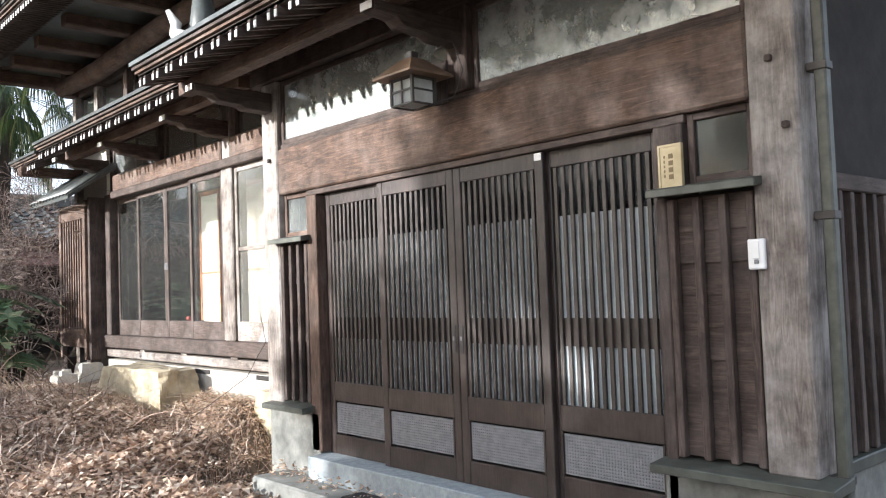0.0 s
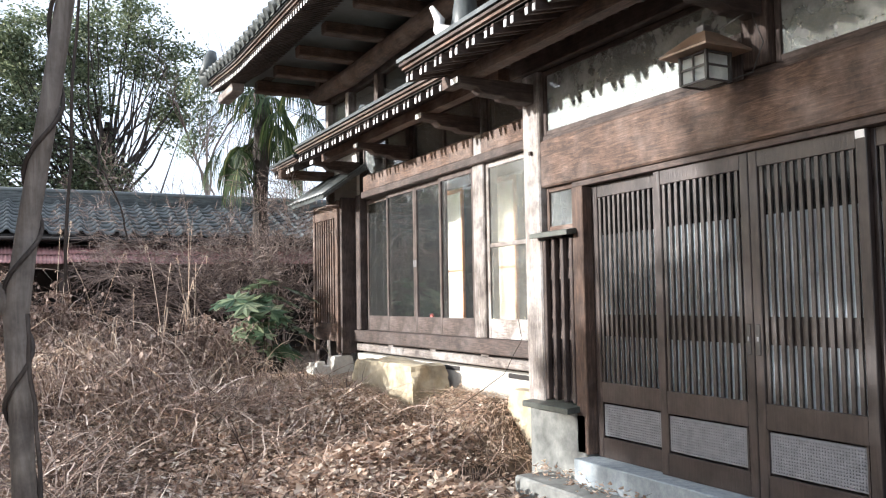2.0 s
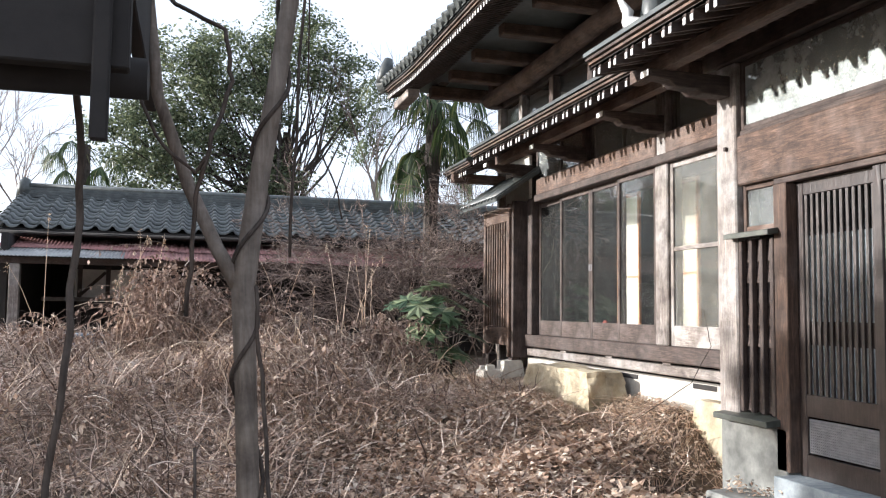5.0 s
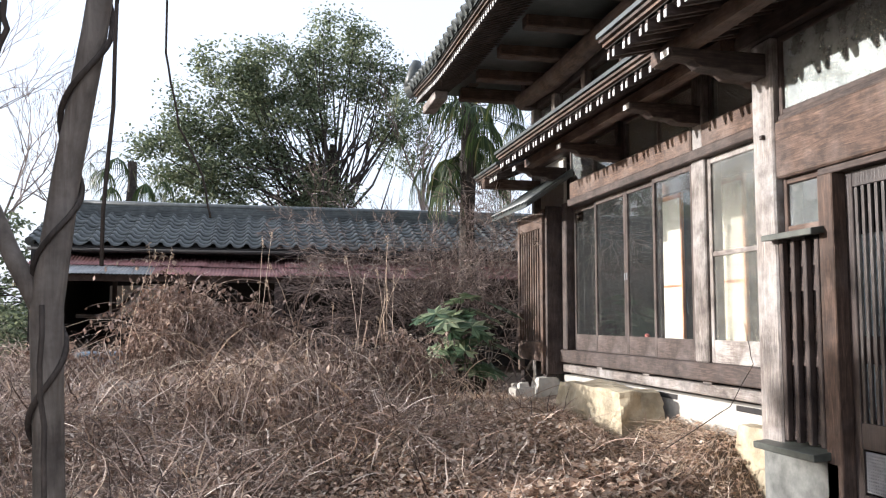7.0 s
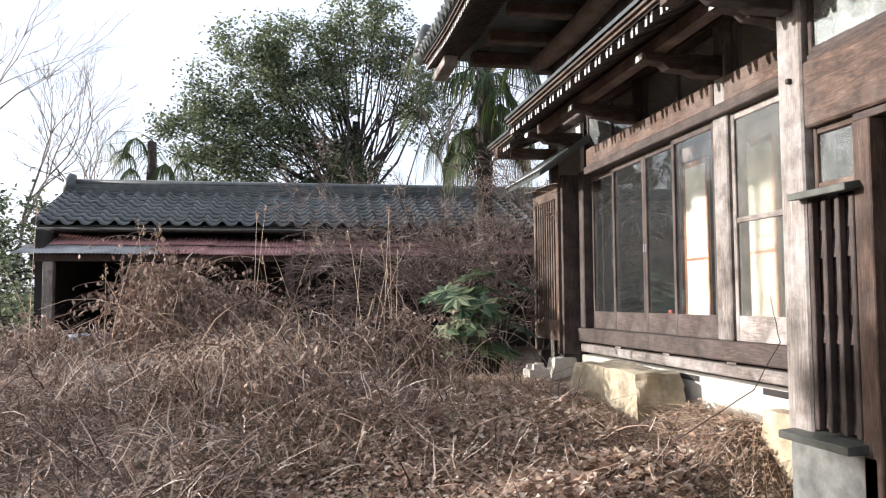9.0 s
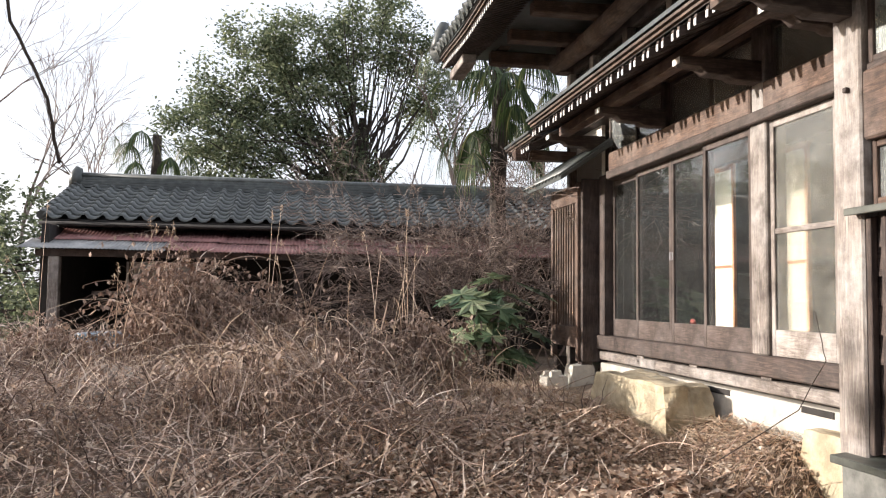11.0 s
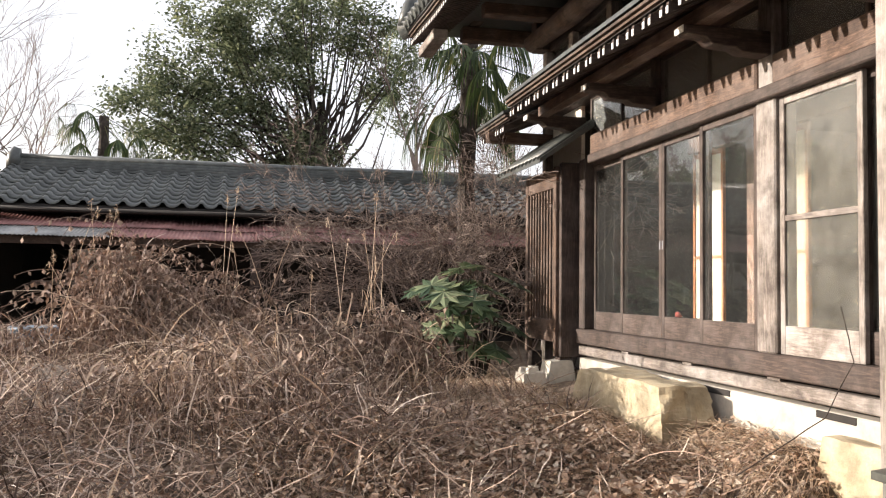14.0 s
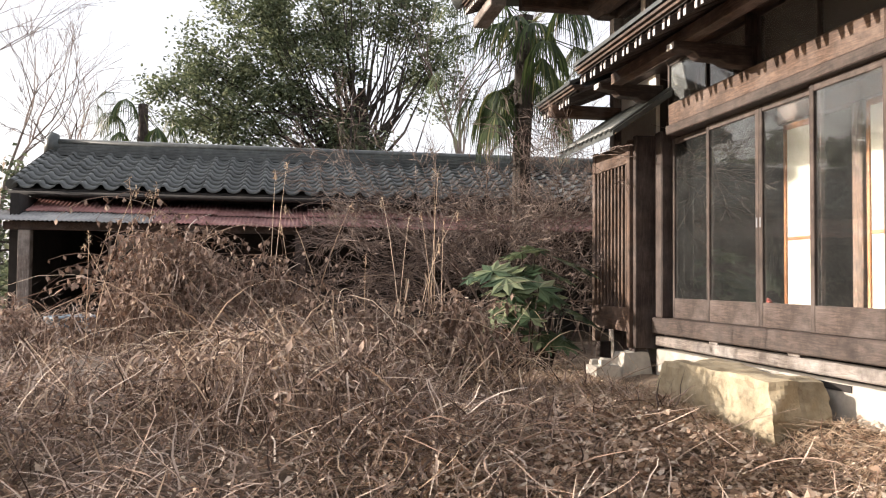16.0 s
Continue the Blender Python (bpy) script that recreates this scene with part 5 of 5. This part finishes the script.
evergreen(-7.5, 27.0, 0, 6.0, [((-7.6, 27, 3.2), (1.9, 1.6, 1.9), 34), ((-5.9, 26.4, 1.9), (1.7, 1.3, 1.6), 40), ((-4.6, 25.6, 1.2), (1.2, 1.2, 1.1), 24)], 90, 0.17, "dark evergreen shrub tree beyond the shed", 0.12)


for x, y, h in ((-13.0, 31.0, 7.5), (-13.8, 36.5, 8.6), (-14.6, 42.0, 8.0), (-15.6, 48.0, 9.6)):
    evergreen(x, y, 0, h, [((x, y, h * 0.30), (2.4, 2.4, h * 0.26), 46), ((x + 0.4, y - 0.8, h * 0.62), (2.1, 2.1, h * 0.22), 40), ((x - 0.3, y + 0.9, h * 0.82), (1.4, 1.5, h * 0.16), 22)], 60, 0.30, "dense evergreen tree at the far side of the garden")


def bare_tree(x, y, z, height, lean, label, depth=5, spread=0.5, rad=0.10, name="bare_tree", droop=0.0, mat=None, least=0.006):
    ob = thing(name, x, y, z, label, "tree")
    w, tips = Heap(), []
    branchy(w, (x, y, z - 0.1), lean, height * 0.36, rad, depth, spread, tips, droop, (2, 3), least)
    w.under("bare_crown", mat or twig_mat, ob)
    return ob


evergreen(-4.9, 19.0, 0.3, 3.4, [((-5.0, 19, 1.9), (0.9, 0.9, 1.5), 26), ((-4.3, 19.6, 1.2), (0.9, 0.8, 0.9), 16)], 70, 0.13, "dark evergreen bush at the end of the shed", 0.07, "evergreen_bush")
# unseen bush, added only to cast shade on the near-left weeds
evergreen(-5.6, 9.3, 0.1, 2.0, [((-5.6, 9.8, 0.95), (0.8, 1.6, 0.8), 40), ((-5.7, 7.9, 0.95), (0.8, 1.3, 0.8), 30)], 70, 0.13, "low dense evergreen bush added out of view to shade the weeds", 0.05, "evergreen_bush")
bare_tree(5.2, 26.0, 0.3, 8.0, (0.1, 0, 1), "leafless tree with fine pale branches", 6, 0.42, 0.10)
bare_tree(6.3, 25.0, 0.3, 8.0, (-0.1, 0, 1), "leafless tree with fine pale branches", 6, 0.42, 0.10)
bare_tree(-7.2, 30.0, 0.3, 9.0, (-0.1, 0, 1), "leafless tree beyond the shed", 6, 0.45, 0.08)
bare_tree(-3.6, 25.0, 0.3, 5.5, (0.1, 0, 1), "leafless tree beyond the shed", 6, 0.45, 0.08)
bare_tree(-9.3, 29.0, 0.3, 10.0, (0.15, 0, 1), "leafless tree beyond the shed", 6, 0.45, 0.09)
# next three stand out of view, added to break up the low sun
bare_tree(-9.0, 17.0, 0.0, 9.0, (0.0, 0, 1), "tall leafless tree added out of view west for dappled shade", 5, 0.5, 0.13)
bare_tree(-8.0, 4.0, 0.0, 9.0, (0.0, 0, 1), "tall leafless tree added out of view west for dappled shade", 5, 0.5, 0.13)
bare_tree(-7.0, -2.0, 0.0, 9.0, (0.0, 0, 1), "tall leafless tree added out of view west for dappled shade", 5, 0.5, 0.13)

# brambly leafless shrub before the shed
for k in range(18):
    x, y = 2.75 + 1.9 * (k + 0.5) / 18 + R.uniform(-0.15, 0.15), R.uniform(13.0, 13.9)
    bare_tree(x, y, 0.35, R.uniform(2.1, 3.3), (R.uniform(-0.5, 0.35), R.uniform(-0.3, 0.2), 1), "leafless arching shrub of brown tangled twigs", 7, 0.70, 0.014, "bare_shrub", 0.05, None, 0.003)


def palm(x, y, z, height, label, fronds=26, reach=1.0, rad=0.13):
    ob = thing("palm", x, y, z, label, "palm tree")
    t = Heap()
    pts = [(x + 0.02 * math.sin(i), y, z + height * i / 9) for i in range(10)]
    t.stick(pts, [rad * R.uniform(0.85, 1.15) for i in pts], 9)
    for k in range(500):
        a, h = R.uniform(0, 6.283), height * (0.35 + 0.65 * R.random())
        p = (x + math.cos(a) * rad, y + math.sin(a) * rad, z + h)
        t.leaf(p, (math.cos(a), math.sin(a), R.uniform(-1.6, 0.6)), (0, 0, 1), R.uniform(0.08, 0.25), 0.012)
    t.under("trunk", dark_bark, ob, "shaggy fibrous trunk")
    fr = Heap()
    for k in range(fronds):
        a = k * 2.4 + R.uniform(-0.3, 0.3)
        lift = R.uniform(-1.3, 0.9)
        d = Vector((math.cos(a), math.sin(a), lift)).normalized()
        base = Vector((x, y, z + height + R.uniform(-0.35, 0.1)))
        ln = reach * R.uniform(0.5, 0.95)
        hub = base + d * ln - Vector((0, 0, 0.45 * ln))
        fr.stick([tuple(base), tuple(base.lerp(hub, 0.5) + Vector((0, 0, 0.08))), tuple(hub)], [0.010, 0.008, 0.006])
        s = d.cross(Vector((0, 0, 1))).normalized()
        for j in range(26):
            th = -1.9 + 3.8 * j / 25
            dd = (d * math.cos(th) + s * math.sin(th) + Vector((0, 0, -0.25))).normalized()
            L = reach * R.uniform(0.5, 0.62)
            q = [hub]
            for m in range(4):
                dd = (dd + Vector((0, 0, -0.5 - 0.35 * m))).normalized()
                q.append(q[-1] + dd * L / 4)
            w = 0.013
            fr.ribbon([tuple(v) for v in q], [w * 0.5, w, w * 0.9, w * 0.6, w * 0.1], d.cross(dd).normalized() if d.cross(dd).length > 0.01 else s)
    fr.under("fronds", palm_leaf, ob, "green drooping fan fronds")
    return ob


palm(4.0, 14.9, 0.35, 4.45, "fan palm with a shaggy trunk and drooping green fronds", 32, 1.25)
palm(-2.55, 25.0, 0.3, 5.1, "distant fan palm behind the shed", 26, 1.35)


def fatsia(x, y, z, label):
    ob = thing("fatsia_shrub", x, y, z, label, "shrub")
    w, lv = Heap(), Heap()
    for k in range(44):
        a = R.uniform(0, 6.283)
        r = 0.66 * R.random() ** 0.6
        top = Vector((x + math.cos(a) * r, y + math.sin(a) * r * 0.7, z + R.uniform(0.35, 1.25) * (1.1 - 0.45 * r)))
        w.stick([(x + 0.2 * math.cos(a), y, z), tuple(Vector((x, y, z)).lerp(top, 0.6) + Vector((0, 0, 0.1))), tuple(top)], [0.012, 0.009, 0.005])
        size = R.uniform(0.19, 0.29)
        tilt = Vector((math.cos(a) * 0.5, math.sin(a) * 0.5 - 0.25, 1)).normalized()
        u = tilt.orthogonal().normalized()
        v = tilt.cross(u)
        ph = R.uniform(0, 6.283)
        for j in range(8):
            th = ph + (j - 3.5) * 0.66
            d = u * math.cos(th) + v * math.sin(th) - tilt * 0.12
            lv.leaf(top, d, tilt, size * (1 - 0.05 * abs(j - 3.5)), size * 0.19, -0.15)
    w.under("woody_base", dark_bark, ob)
    lv.under("leaves", fatsia_leaf, ob)
    return ob


fatsia(3.25, 12.0, 0.36, "glossy green fatsia shrub with lobed leaves beside the house")

# forked young tree wound with a vine beside the path
ft = thing("forked_tree", 0.42, 3.96, -0.05, "slim grey forked tree wound with a dark vine", "tree")
main = [(0.485, 4.070, -0.1), (0.455, 4.070, 0.5), (0.430, 4.070, 1.0), (0.415, 4.070, 1.28), (0.445, 4.060, 1.55), (0.490, 4.050, 1.85), (0.545, 4.030, 2.3), (0.595, 4.000, 3.0), (0.635, 4.000, 4.0)]
part("trunk", tube(main, [0.034, 0.032, 0.030, 0.033, 0.028, 0.026, 0.024, 0.020, 0.014], 10), bark, ft)
limb = [(0.415, 4.070, 1.26), (0.345, 4.080, 1.38), (0.265, 4.100, 1.55), (0.175, 4.120, 1.80), (0.115, 4.150, 2.3), (0.065, 4.200, 3.0)]
part("limb", tube(limb, [0.024, 0.019, 0.018, 0.016, 0.014, 0.010], 8), bark, ft)
def along(line, s):
    k = min(int(s * (len(line) - 1)), len(line) - 2)
    return Vector(line[k]).lerp(Vector(line[k + 1]), s * (len(line) - 1) - k)
vp = []
for i in range(90):
    s = 0.05 + 0.85 * i / 89
    c = along(main, s)
    a = i * 0.42
    vp.append(tuple(c + Vector((math.cos(a), math.sin(a), 0)) * (0.041 - 0.012 * s)))
part("vine", tube(vp, 0.0065, 5), vine_mat, ft, "dark vine coiled round the trunk")

# hanging creepers
def creeper(points, r, label):
    pts = []
    n = len(points)
    for i in range(n - 1):
        a, b = Vector(points[i]), Vector(points[i + 1])
        for k in range(5):
            p = a.lerp(b, k / 5) + Vector((R.uniform(-1, 1), R.uniform(-1, 1), 0)) * r * 0.9
            pts.append(tuple(p))
    pts.append(points[-1])
    ob = new("hanging_vine", mesh_of("hanging_vine", tube(pts, r, 5), vine_mat))
    return tagged(ob, label, "vine", "hanging vines")


creeper([(0.60, 4.0, 3.4), (0.575, 4.0, 2.6), (0.545, 4.0, 1.9), (0.53, 4.0, 1.36)], 0.0045, "dark straight hanging creeper")
creeper([(0.63, 4.02, 3.9), (0.60, 4.3, 3.0), (0.606, 4.3, 1.9), (0.64, 4.3, 1.72), (0.70, 4.3, 1.60), (0.72, 4.3, 1.50)], 0.0028, "thin hanging creeper stem")
creeper([(0.15, 4.0, 2.1), (0.22, 3.95, 2.0), (0.345, 3.9, 1.93), (0.36, 3.9, 1.80), (0.31, 3.9, 1.62), (0.285, 3.92, 1.50), (0.27, 3.95, 1.2)], 0.006, "looping dark creeper between branches")
creeper([(0.14, 3.9, 1.75), (0.20, 3.9, 1.62), (0.285, 3.92, 1.56), (0.30, 3.9, 1.60)], 0.0045, "looping dark creeper between branches")
creeper([(0.0, 3.75, 2.2), (0.02, 3.78, 1.7), (0.03, 3.8, 1.35), (-0.01, 3.82, 0.9), (-0.04, 3.85, 0.5), (-0.06, 3.9, 0.0)], 0.009, "thick twisted creeper hanging from the hut eave")
creeper([(0.34, 3.6, 0.0), (0.31, 3.62, 0.5), (0.30, 3.65, 0.92)], 0.0035, "upright dead stem beside the tree")
creeper([(0.60, 3.7, 0.0), (0.50, 3.8, 0.5), (0.46, 3.9, 1.0), (0.44, 3.93, 1.28)], 0.0055, "dark creeper leaning on the trunk")
creeper([(3.3, 7.1, 0.45), (3.75, 7.05, 0.72), (3.95, 7.1, 0.98), (3.93, 7.16, 1.25)], 0.003, "dry stem leaning on the veranda sill")
